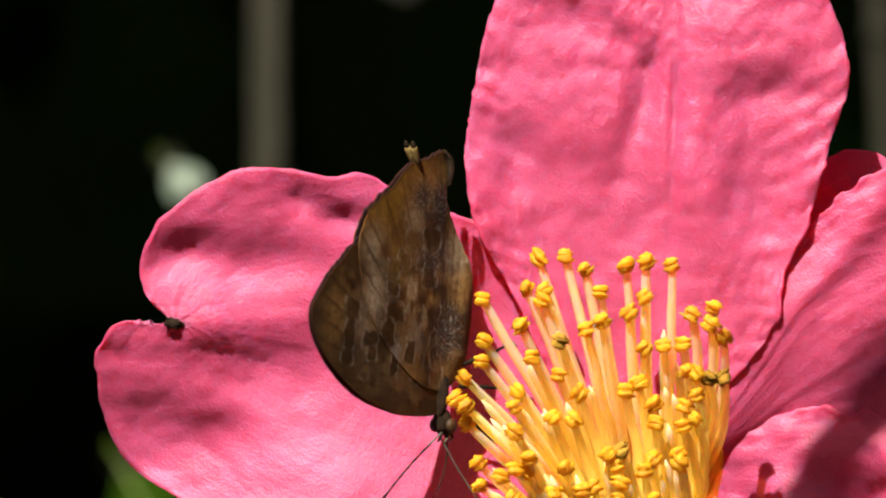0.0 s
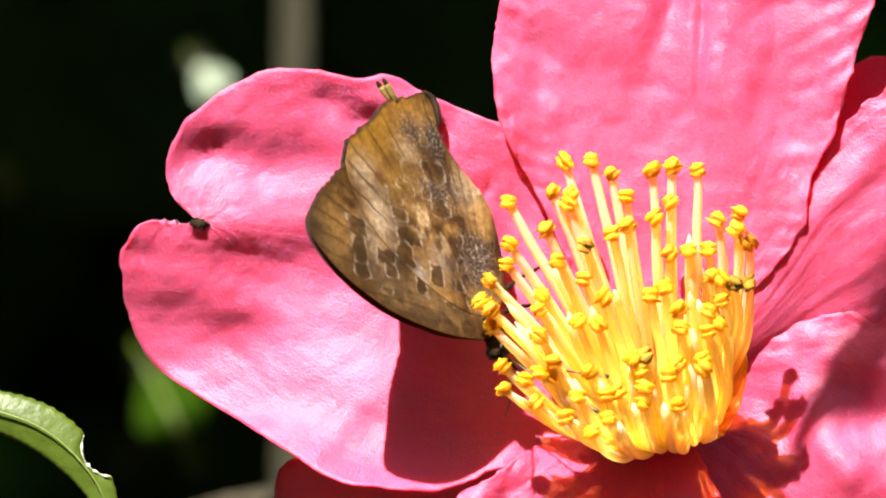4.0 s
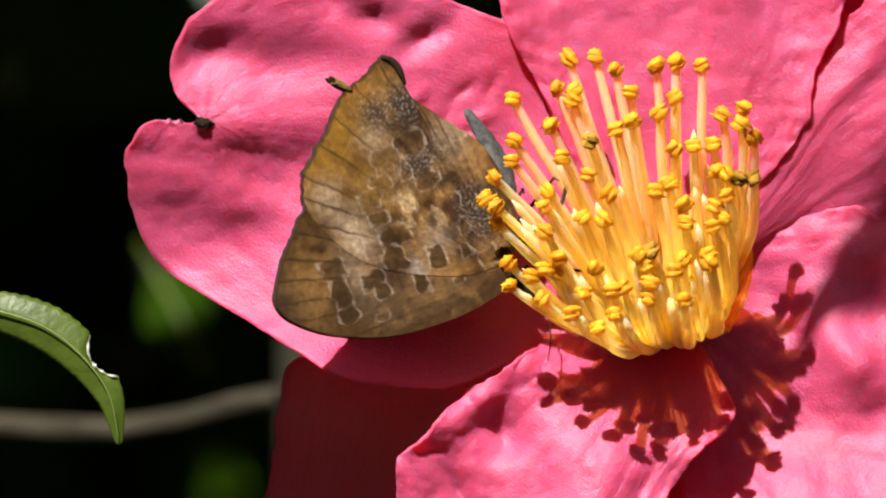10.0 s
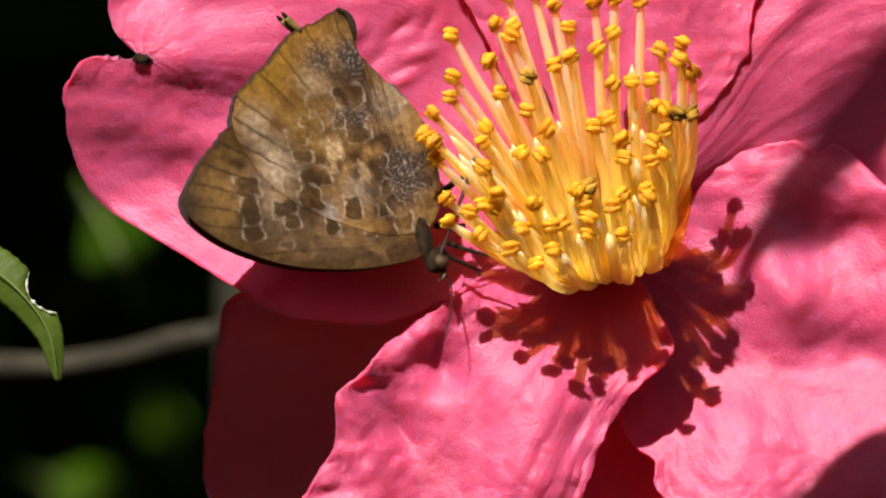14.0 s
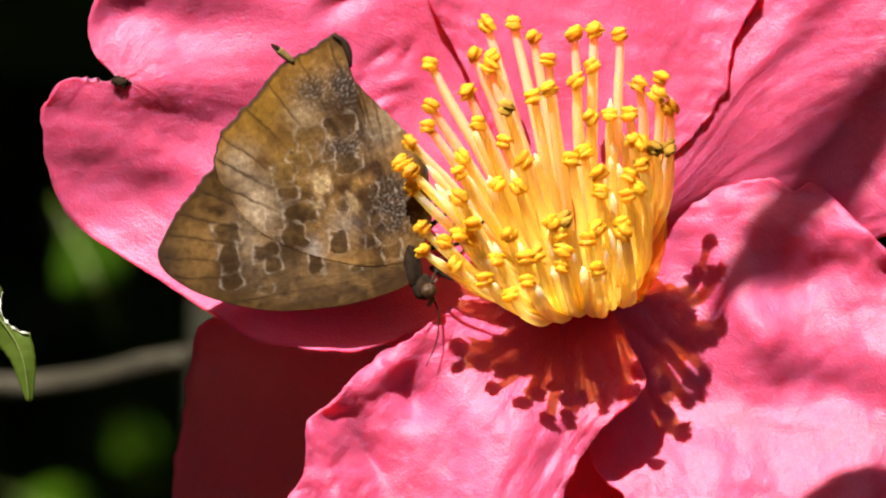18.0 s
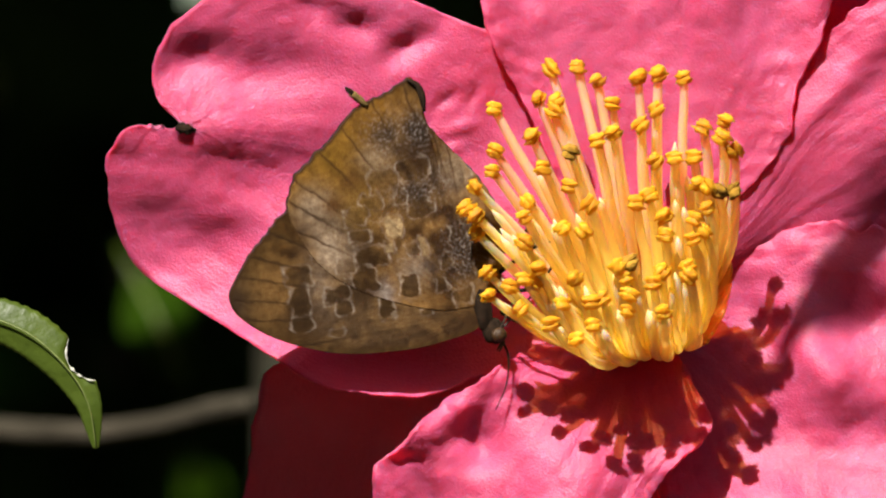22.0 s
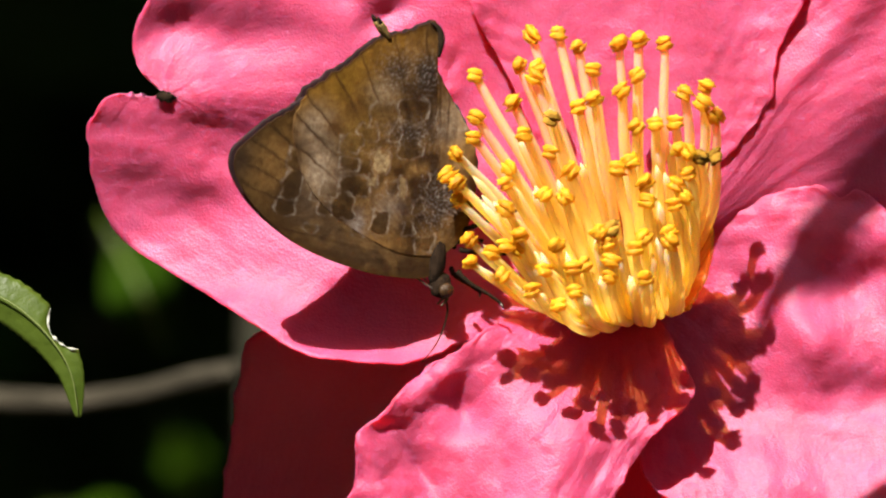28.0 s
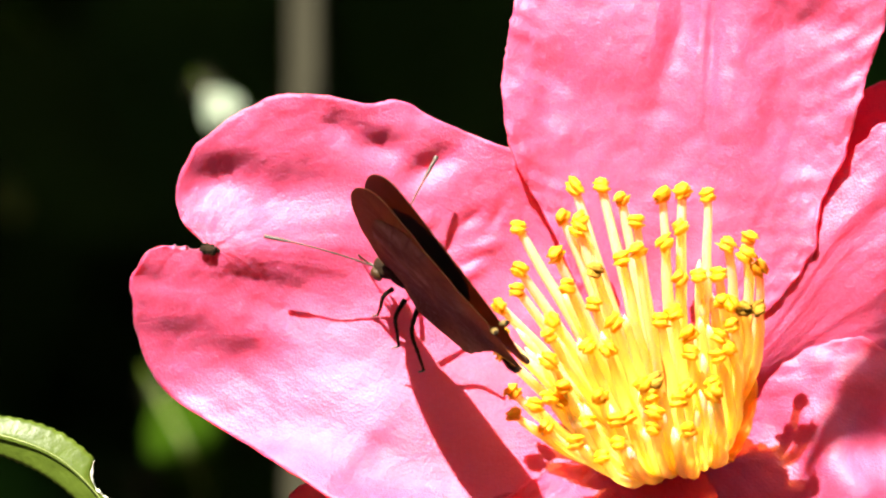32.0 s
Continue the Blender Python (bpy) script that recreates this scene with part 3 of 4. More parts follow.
def pigment(x, z, fore, edge):
    """The colour of the wing's underside at a place; edge runs from the root 0 to the rim 1."""
    wx = 7 * noise.noise((x * 0.045, z * 0.045, 1.0)) + 2.5 * noise.noise((x * 0.13, z * 0.13, 4.0))
    wz = 7 * noise.noise((x * 0.045, z * 0.045, 6.0)) + 2.5 * noise.noise((x * 0.13, z * 0.13, 9.0))
    g = noise.noise((x * 0.012, z * 0.012, 8.0)) + 0.5 * noise.noise((x * 0.045, z * 0.045, 8.0))
    base = Vector((0.085, 0.040, 0.009)).lerp(Vector((0.46, 0.275, 0.085)), min(1, max(0, 0.42 + 1.7 * g)))
    ring, dark, glint = 0.0, 0.0, 0.0
    if fore:
        base = base.lerp(Vector((0.31, 0.22, 0.11)), 0.5 * blot(x, z, -20, 180, 60, 150))
        base = base.lerp(Vector((0.58, 0.46, 0.30)), 0.65 * blot(x + wx, z + wz, -110, 275, 55, 30))
        base = base.lerp(Vector((0.13, 0.075, 0.016)), 0.75 * max(0.0, min(1.0, (edge - 0.78) / 0.2)))
        base = base.lerp(Vector((0.07, 0.055, 0.04)), 0.6 * blot(x, z, -100, 440, 60, 40))
    else:
        # golden glow of light through the thin outer rim, painted into the pigment
        rim_glow = max(0.0, min(1.0, (edge - 0.70) / 0.15)) * (1 if z > 120 else 0.4) * max(0.0, min(1.0, (-x - 200) / 60))
        base = base.lerp(Vector((0.44, 0.225, 0.02)), 0.8 * rim_glow)
        for cx, cz, a, b, colour, amount in (
                (-240, 205, 60, 55, (0.44, 0.28, 0.07), 0.5), (-315, 225, 60, 60, (0.42, 0.24, 0.03), 0.65), (-300, 153, 24, 30, (0.58, 0.44, 0.24), 0.6),
                (-237, 272, 34, 34, (0.58, 0.46, 0.29), 0.65), (-155, 252, 46, 30, (0.66, 0.54, 0.36), 0.75), (-270, 200, 24, 26, (0.16, 0.08, 0.02), 0.55), (-232, 232, 16, 16, (0.18, 0.08, 0.02), 0.6),
                (-257, 10, 40, 26, (0.58, 0.46, 0.29), 0.6), (-96, 108, 28, 26, (0.56, 0.48, 0.36), 0.5), (-60, 165, 24, 16, (0.60, 0.53, 0.44), 0.65)):
            base = base.lerp(Vector(colour), min(1.0, amount * 1.5 * blot(x + wx, z + wz, cx, cz, a, b)))
        # dusting of slate and silver scales
        slate = 0.75 * blot(x, z, -338, 128, 34, 36) + 0.9 * blot(x, z, -338, 66, 34, 26) + 0.75 * blot(x, z, -229, 80, 30, 46) + 0.6 * blot(x, z, -130, 14, 40, 36) + 0.4 * blot(x, z, -80, 20, 36, 36) + 0.5 * blot(x, z, -90, 233, 16, 20)
        speck = min(1, max(0, 0.42 + 1.6 * noise.noise((x * 0.21, z * 0.21, 2.0))))
        base = base.lerp(Vector((0.04, 0.036, 0.032)).lerp(Vector((0.46, 0.42, 0.36)), speck * speck), min(0.85, 1.05 * slate))
        # short broken pale curls between the rings
        field = noise.noise(((x + wx) * 0.026, (z + wz) * 0.034, 14.0)) + 0.3 * noise.noise((x * 0.08, z * 0.08, 3.0))
        broken = max(0.0, min(1.0, 0.1 + 2.0 * noise.noise((x * 0.05, z * 0.05, 31.0))))
        inner = max(0.0, min(1.0, (320 - math.hypot(x, z * 1.15)) / 60)) * max(0.0, min(1.0, (215 - z) / 40))
        ring = 0.6 * inner * broken * max(0.0, 1 - abs(field - 0.08) / 0.035)
    for cx, cz, a, b, deep in FORE_SPOTS if fore else HIND_SPOTS:
        dx, dz = abs(x + 1.3 * wx - cx) / a, abs(z + wz * 1.2 - cz) / b
        if dx > 2.0 or dz > 2.0:
            continue
        q = (dx ** 4 + dz ** 4) ** 0.25
        if q < 1:
            if deep < 0:
                glint = max(glint, -deep * min(1, (1 - q) / 0.35))
            else:
                dark = max(dark, deep * min(1, (1 - q) / 0.14))
            ring *= 0.1
        flank = min(1.0, 0.2 + 0.8 * dz * dz) * max(0.0, min(1.0, 0.75 + 1.3 * noise.noise((x * 0.07, z * 0.07, cz))))
        ring = max(ring, flank * (0.55 + 0.45 * max(0.0, deep)) * max(0.0, 1 - abs(q - 1.1) * min(a, b) / 3.1))
    if not fore:
        dark = max(dark, 1.1 * blot(x, z, -420, 68, 16, 14))
    base = base.lerp(Vector((0.085, 0.05, 0.016)), min(0.95, 0.9 * dark))
    base = base.lerp(Vector((0.85, 0.66, 0.34)), 0.9 * glint)
    base = base.lerp(Vector((0.80, 0.70, 0.53)), 0.85 * max(0, min(1, ring)))
    rimward = max(0.0, min(1.0, (edge - 0.66) / 0.2))
    ang, far = math.atan2(z, x) + wx * 0.0012, math.hypot(x, z)
    for one in VEINS_FORE if fore else VEINS_HIND:
        off = abs(ang - one) * far
        if off < 3.4 and far > 60:
            base = base.lerp(Vector((0.05, 0.03, 0.012)), (0.2 + 0.65 * rimward) * (1 - off / 3.4))
    base = base * (1 + 0.38 * noise.noise((ang * 26, far * 0.011, 5.0)))
    base = base * (1 + 0.4 * noise.noise((x * 0.11, z * 0.11, 41.0)) + 0.28 * noise.noise((x * 0.27, z * 0.27, 44.0)))
    if edge > 0.982 and (fore or x < -285):
        base = base.lerp(Vector((0.09, 0.055, 0.02)), min(1, (edge - 0.982) / 0.015))
    k = 0.27 if fore else 0.32
    return Vector((base.x * k * 1.04, base.y * k * 0.92, base.z * k * 0.9))


def wing(name, outline, fore, side, lift, label):
    rings, around = (220, 520) if side > 0 else (60, 180)
    rim = spline([(x, z, 0) for x, z in outline + outline[:1]], around + 1)[:-1]
    root_x, root_z = (-14, 12) if fore else (-30, 10)
    verts, pig, low = [], [], []
    for i in range(rings):
        r = (i + 1) / rings
        for k in range(around):
            x0, z0 = rim[k][0], rim[k][1]
            scallop = 1 + (0.018 * noise.noise((k * 72.0 / around, 1.0, 4.0)) * (1 if x0 < -150 else 0.0)) * (r > 0.9)
            x, z = root_x + (x0 - root_x) * r * scallop, root_z + (z0 - root_z) * r * scallop
            far = math.hypot(x, z)
            y = lift + 4 * math.sin(min(1.0, far / 450) * math.pi) + 1.0 * noise.noise((x * 0.02, z * 0.02, 2.0))
            if not fore:
                y += 15 * math.exp(-((z + 28) / 34) ** 2) * max(0.0, min(1.0, (-x - 20) / 60)) * max(0.0, min(1.0, (x + 330) / 60))
            pat = pigment(x, z, fore, r)
            verts.append((x, y, z))
            pig.append(pat)
    n = len(verts)
    full = [own(x, side * y, z) for x, y, z in verts] + [own(x, side * (y - 0.9), z) for x, y, z in verts]
    faces, which = [], []
    for i in range(rings - 1):
        for k in range(around):
            a, b = i * around + k, i * around + (k + 1) % around
            faces.append((a, b, b + around, a + around)[::side])
            faces.append((n + a, n + a + around, n + b + around, n + b)[::side])
            which += [0, 1]
    faces.append(tuple(range(around))[::-side])
    faces.append(tuple(range(n, n + around))[::side])
    which += [0, 1]
    last = (rings - 1) * around
    for k in range(around):
        a, b = last + k, last + (k + 1) % around
        faces.append((a, b, n + b, n + a)[::side])
        which.append(0)
    me = mesh_of(name, full, faces, [UNDERSIDE, UPPERSIDE], True, which)
    layer = me.color_attributes.new("pigment", "FLOAT_COLOR", "POINT")
    flat = np.ones((2 * n, 4))
    flat[:n, :3] = flat[n:, :3] = np.array([tuple(p) for p in pig])
    layer.data.foreach_set("color", flat.ravel())
    return child(name, me, butterfly, label)


left_fore = wing("forewing", FORE, True, 1, 2.6, "brown forewing underside with dark pale-ringed bars")
left_hind = wing("hindwing", HIND, False, 1, 3.8, "mottled golden-brown hindwing underside with tails")
right_fore = wing("forewing", FORE, True, -1, 2.6, "brown forewing, dark violet on its upper face")
right_hind = wing("hindwing", HIND, False, -1, 3.8, "mottled hindwing, dark violet on its upper face")
for hind, side in ((left_hind, 1), (right_hind, -1)):
    for x, z, dx, dz in ((-396, 154, -34, 26),):
        pts = spline([(x + 3, side * 4, z - 3), (x + dx * 0.3, side * 4, z + dz * 0.3), (x + dx * 0.7, side * 6, z + dz * 0.75), (x + dx, side * 7, z + dz * 1.05)], 12)
        line = [own(*p) for p in pts]
        tail = tube("tail", line[:9], [CELL * (3.0 + 3.6 * math.sin(math.pi * (k + 1) / 12)) for k in range(9)], TAIL, hind, "thin brown wing tail", 8)
        tube("tail_tip", line[8:], [CELL * r for r in (4.2, 4.4, 3.6, 1.0)], FUR, tail, "dark tail tip", 8)
    lobe = spline([(-426, side * 6, 74), (-416, side * 9, 60), (-396, side * 11, 53), (-366, side * 9, 52)], 14)
    tube("rolled_edge", [own(*p) for p in lobe], [CELL * (2.2 + 4.2 * math.sin(math.pi * k / 13)) for k in range(14)], FUR, hind, "dark rolled edge of the wing's lobe", 8)

body_bits = (("thorax", (-8, 0, -4), (46, 13, 16), FUR, "thorax in grey-brown fur", 0.12), ("head", (36, 0, -17), (23, 16, 20), FUR, "furry brown head", 0.1))
for name, place, size, mat, label, rough in body_bits:
    vs, fs = blob_data([s * CELL for s in size], 14, 20, rough, 3)
    child(name, mesh_of(name, [v + own(*place) for v in vs], fs, mat), butterfly, label)
line = spline([(-60, 0, -20), (-150, 0, -46), (-220, 0, -42), (-262, 0, -30), (-288, 0, -22)], 40)
vs, fs = tube_data(line, [(26 * math.sin(min(1, 0.4 + 2 * s) * math.pi * 0.5) * (max(0.25, 1 - max(0, s - 0.5) * 1.5) if s < 0.99 else 0.1) + 0.9 * math.sin(s * 62)) for s in np.linspace(0, 1, 40)], 16)
abdomen = child("abdomen", mesh_of("abdomen", [own(v[0], v[1] * 0.55, v[2]) for v in vs], fs, GREYFUR), butterfly, "slate-grey scaled abdomen, pointed at its end")
for side in (1, -1):
    vs, fs = blob_data([13 * CELL, 9 * CELL, 14 * CELL], 12, 16)
    child("eye", mesh_of("eye", [v + own(42, side * 16, -22) for v in vs], fs, EYEBALL), butterfly, "dark rounded compound eye")
    tube("palp", [own(46, side * 6, -30), own(60, side * 7, -30), own(72, side * 7, -20)], [CELL * 3.5, CELL * 3, CELL * 1.2], PALEHAIR, butterfly, "pale pointed palp")
antennae = []
for side in (1, -1):
    pts = [(205 * k, 0, 9 * math.sin(k * 3.1)) for k in np.linspace(0, 1, 30)]
    me = mesh_of("antenna", *tube_data([own(*p) for p in pts], [CELL * (1.7 + (2.0 * min(1, (k - 0.76) * 12) if k > 0.76 else 0.3 * math.sin(k * 120))) for k in np.linspace(0, 1, 30)], 7), DARK)
    antennae.append(child("antenna", me, butterfly, "thin dark clubbed antenna"))
    antennae[-1].location = own(50, side * 9, -14)
for x, out, front in ((8, 34, 46), (-30, 52, -6), (-66, 56, -52)):
    for side in (1, -1):
        pts = [(x, side * 12, -40), (x + front * 0.35, side * out * 0.8, -58), (x + front * 0.7, side * out, -92), (x + front, side * out * 1.15, -118)]
        p = spline(pts, 16)
        leg = tube("leg", [own(*q) for q in p], [CELL * (4.6 - 2.2 * s + 0.5 * math.sin(s * 40)) for s in np.linspace(0, 1, 16)], FUR, butterfly, "slender banded leg", 7)
        tube("foot", [own(*p[-1]), own(p[-1][0] + 8, p[-1][1] + side * 8, p[-1][2] - 3)], [CELL * 2.6, CELL * 1.6], DARK, leg, "dark clawed foot", 6)
tube("proboscis", [own(*q) for q in spline([(52, 0, -28), (84, 4, -36), (132, 8, -24), (172, 10, 2)], 18)], [CELL * (1.9 - 0.06 * k) for k in range(18)], FUR, butterfly, "thin brown proboscis", 6)

# ---- leaves, twigs and the shrub behind ----
def blade(name, spine, width, mat, parent, bend=0.25, rows=26, cols=11, teeth=0.04, label="", up=Vector((0, -1, 0)), bite=None):
    """A leaf blade along a spine of places, folded at its midrib, with toothed edges. bite: (from, to, depth) eaten out of one edge."""
    line = spline([tuple(p) for p in spine], rows)
    grid = np.zeros((rows, cols, 3))
    for i in range(rows):
        s = i / (rows - 1)
        t = Vector(line[min(i + 1, rows - 1)] - line[max(i - 1, 0)]).normalized()
        side = t.cross(up).normalized()
        face = side.cross(t).normalized()
        half = width * (math.sin(math.pi * min(1, s * 0.96 + 0.02)) ** 0.75) * (1 - 0.25 * s) + width * 0.01
        half *= 1 + teeth * (abs((s * 26) % 1 - 0.5) - 0.25) * 2
        for j in range(cols):
            w = -1 + 2 * j / (cols - 1)
            reach = half
            if bite and w < 0 and bite[0] < s < bite[1]:
                reach *= 1 - bite[2] * math.sin((s - bite[0]) / (bite[1] - bite[0]) * math.pi) ** 0.5
            ripple = 0.05 * half * noise.noise((s * 7, w * 2, 4.0))
            grid[i, j] = Vector(line[i]) + side * w * reach + face * (-abs(w) * bend * half + ripple)
    if bite:
        edge = [Vector(grid[i, 0]) - Vector((0, 0.0003, 0)) for i in range(rows) if bite[0] - 0.01 < i / (rows - 1) < bite[1] + 0.01]
        tube("bite_scar", edge, [0.00002 + 0.0004 * max(0.0, noise.noise((k * 1.3, 3.0, 1.0))) for k in range(len(edge))], LEAF_SCAR, parent, "whitish dry rim of the bite", 6)
    verts, faces, _ = sheet_data(grid, 0.0003)
    return child(name, mesh_of(name, verts, faces, mat), parent, label)


def leaf(name, spine, width, mat, label, group="", bend=0.25, teeth=0.04, bite=None, up=Vector((0, -1, 0))):
    place = Vector(spine[0])
    top = root(name, place, label, "leaf", group)
    local = [Vector(p) - place for p in spine]
    blade("blade", local, width, mat, top, bend, teeth=teeth, bite=bite, up=up, rows=90 if bite else 26)
    line = spline([tuple(p) for p in local], 24)
    tube("midrib", [Vector(p) + up.normalized() * 0.00035 for p in line], [width * (0.045 - 0.03 * s) for s in np.linspace(0, 1, 24)], LEAF_SCAR if mat is LEAF_PALE else MIDRIB, top, "pale raised midrib", 6)
    stalk = (Vector(line[0]) - Vector(line[2])).normalized()
    tube("stalk", [Vector(line[0]), Vector(line[0]) + stalk * 0.006], [width * 0.09, width * 0.08], LEAF, top, "short green leaf stalk", 6)
    return top


# the toothed leaf with a bitten edge beside the flower
bitten = leaf("camellia_leaf", [at(-170, 560, 30), at(-60, 572, 20), at(40, 606, 10), at(110, 664, 6), at(152, 730, 8), at(168, 812, 16)], 46 * GRID, LEAF,
              "glossy green toothed camellia leaf with a bitten edge", bite=(0.60, 0.76, 0.85), bend=0.35, teeth=0.09)

# twigs
def twig(name, pts, radii, mat, label, count=40):
    place = Vector(pts[0])
    top = root(name, place, label, "branch")
    line = spline([tuple(Vector(p) - place) for p in pts], count)
    rad = np.interp(np.linspace(0, 1, count), np.linspace(0, 1, len(radii)), radii)
    rad = [r * (1 + 0.16 * noise.noise((i * 0.45, r * 900, 2.0))) for i, r in enumerate(rad)]
    tube("stem", [Vector(p) for p in line], rad, mat, top, "", 10)
    for k in (0.3, 0.55, 0.8):
        i = int(k * count)
        vs, fs = blob_data([rad[i] * 1.35] * 3, 8, 10, 0.3, k * 9)
        child("node", mesh_of("node", [v + Vector(line[i]) for v in vs], fs, mat), top, "knobbly leaf scar")
    return top


twig("twig", [at(-700, 640, 4600), at(-300, 752, 4600), at(0, 779, 4550), at(130, 785, 4500), at(240, 776, 4500), at(340, 747, 4450), at(480, 720, 4400), at(760, 640, 1700), at(1110, 580, 420)], [22 * GRID, 24 * GRID, 20 * GRID, 22 * GRID], TWIG, "slender pale brown twig behind the flower")
twig("twig", [at(-700, 640, 4600), at(-420, 580, 900), at(-176, 560, 34)], [20 * GRID, 13 * GRID, 6 * GRID], TWIG, "slender pale brown twig behind the flower")
# upright stems further back
for pts, wide in (((at(486, 900, 9200), at(486, 0, 9200), at(480, -500, 9200), at(440, -2400, 9700), at(486, -6000, 11700)), 44),
                  ((at(1600, 260, 9600), at(880, -235, 9600), at(715, -348, 9600), at(100, -700, 9800), at(-400, -1500, 10200)), 36)):
    foot = pts[0].copy()
    foot.z = 0
    twig("shrub_stem", [foot, *pts], [60 * GRID, wide * GRID, wide * GRID, wide * GRID * 0.9, 20 * GRID], BARK, "upright grey-brown shrub stem, out of focus")
foot = at(-800, 441, 3000)
foot.z = 0
twig("shrub_stem", [foot, at(-760, 3000, 3900), at(-700, 640, 4600), at(-900, -1500, 2900), at(-600, -6000, 5000)], [120 * GRID, 70 * GRID, 50 * GRID, 40 * GRID], BARK, "upright grey-brown shrub stem, out of focus")

twig("shrub_stem", [Vector((0.5, 0.3, 0)), Vector((0.46, 0.1, 0.9)), Vector((0.452, 0.06, 1.5)), Vector((0.452, 0.10, 1.7)), Vector((0.4, 0.5, 2.2))], [0.02, 0.016, 0.013, 0.012, 0.01], BARK, "upright grey-brown shrub stem, out of focus")

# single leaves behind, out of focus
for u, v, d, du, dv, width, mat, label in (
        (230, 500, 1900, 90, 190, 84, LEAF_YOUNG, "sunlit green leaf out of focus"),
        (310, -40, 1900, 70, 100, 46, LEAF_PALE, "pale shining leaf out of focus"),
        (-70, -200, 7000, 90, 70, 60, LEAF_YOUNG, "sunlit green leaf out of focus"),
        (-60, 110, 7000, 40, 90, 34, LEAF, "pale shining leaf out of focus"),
        (150, 990, 7000, 180, 80, 90, LEAF_SUN_PAINTED, "sunlit green leaf out of focus"),
        (330, 830, 7400, 60, 150, 60, LEAF_SUN_PAINTED, "sunlit green leaf out of focus"),
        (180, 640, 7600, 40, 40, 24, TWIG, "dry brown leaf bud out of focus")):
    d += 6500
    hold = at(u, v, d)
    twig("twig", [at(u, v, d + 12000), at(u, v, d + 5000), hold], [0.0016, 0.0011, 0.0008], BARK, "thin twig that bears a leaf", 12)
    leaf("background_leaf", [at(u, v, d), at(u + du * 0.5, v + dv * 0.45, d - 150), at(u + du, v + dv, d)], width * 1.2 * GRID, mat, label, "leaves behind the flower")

# leaves overhead that throw shade on the petals
def overhead(u, v, d, far, du, dv, width):
    mid = at(u, v, d) + SUN_FROM * far
    half = Vector((du * GRID, 0.25 * du * GRID, -dv * GRID)) * 0.5
    hold = mid - half
    twig("twig", [Vector((0.452, -0.05 + far, 1.5 + far)), hold + SUN_FROM * 0.05 + Vector((0.2, 0, 0.02)), hold + SUN_FROM * 0.03 + Vector((0.02, 0, 0)), hold], [0.003, 0.002, 0.0014, 0.0008], TWIG, "thin twig that bears a leaf", 16)
    leaf("camellia_leaf", [mid - half, mid - half * 0.2 + Vector((0, 0, 0.001)), mid + half], width * GRID, LEAF, "glossy green camellia leaf overhanging the flower", "overhanging leaves", up=SUN_FROM)


overhead(1572, 432, 110, 0.22, -480, 350, 60)
overhead(1810, 640, 40, 0.13, -60, 620, 90)
overhead(1620, 1080, 0, 0.14, -640, 160, 130)


def leaf_mass(name, count, box, size, seed, label):
    """A crown of many small separate leaves inside a box (x, y, z ranges), thinner towards its edge."""
    rng = np.random.default_rng(seed)
    lo, hi = np.array(box).T
    verts, faces = [], []
    shape = np.array(((0, 0, 0), (0.35, 0.22, -0.03), (0.35, -0.22, -0.03), (0.4, 0, 0.05), (0.75, 0.16, -0.06), (0.75, -0.16, -0.06), (0.78, 0, 0.0), (1, 0, -0.1)))
    quads = ((0, 3, 1), (0, 2, 3), (1, 3, 6, 4), (3, 2, 5, 6), (4, 6, 7), (6, 5, 7))
    for k in range(count):
        c = lo + (hi - lo) * rng.random(3)
        q = rng.normal(size=4)
        q /= np.linalg.norm(q)
        m = np.array(Euler(rng.uniform(-3.1, 3.1, 3) * (0.5, 0.5, 1)).to_matrix())
        p = (shape * size * rng.uniform(0.7, 1.25)) @ m.T + c
        n = len(verts)
        verts += [tuple(x) for x in p]
        faces += [tuple(n + i for i in f) for f in quads]
    ob = new(name, mesh_of(name, verts, faces, FOLIAGE, False))
    return tagged(ob, label, "foliage", "", "stuff")


# unseen canopy, added to keep the sun off everything behind the flower
leaf_mass("shade_canopy_foliage", 15000, ((-1.1, 1.1), (0.16, 2.0), (1.6, 2.4)), 0.085, 1, "dense dark green foliage added overhead, out of view, to shade the background")
leaf_mass("hedge_foliage", 5200, ((-0.9, 0.9), (1.25, 2.1), (0.05, 2.3)), 0.085, 12, "dark green hedge foliage in deep shade")
leaf_mass("hedge_foliage", 3800, ((-1.6, 1.6), (2.2, 2.9), (0.0, 3.0)), 0.16, 3, "dark green hedge foliage in deep shade")

# unseen leaf walls round the camera, added to cut skylight on the petals
leaf_mass("sky_screen_foliage", 3600, ((-7, 7), (-7.5, -5.5), (0.0, 5.6)), 0.5, 4, "tall dark green foliage added out of view to block skylight")
leaf_mass("sky_screen_foliage", 3200, ((-5.5, -3.5), (-6, 3), (0.0, 5.6)), 0.5, 5, "tall dark green foliage added out of view to block skylight")
leaf_mass("sky_screen_foliage", 3200, ((3.5, 5.5), (-6, 3), (0.0, 5.6)), 0.5, 6, "tall dark green foliage added out of view to block skylight")
# unseen leaf ceiling, added so less sky reaches the shaded petals
leaf_mass("sky_lid_foliage", 4200, ((-3.6, 3.6), (-0.9, 2.6), (3.0, 3.7)), 0.3, 7, "dark green foliage added out of view to close the sky overhead")

verts, faces = [], []
for i in range(41):
    for j in range(17):
        x, z = -5 + 0.25 * i, 0.25 * j
        verts.append((x, 3.1 + 0.25 * noise.noise((x * 1.3, z * 1.3, 2)), z - 0.05))
for i in range(40):
    for j in range(16):
        k = i * 17 + j
        faces.append((k, k + 1, k + 18, k + 17))
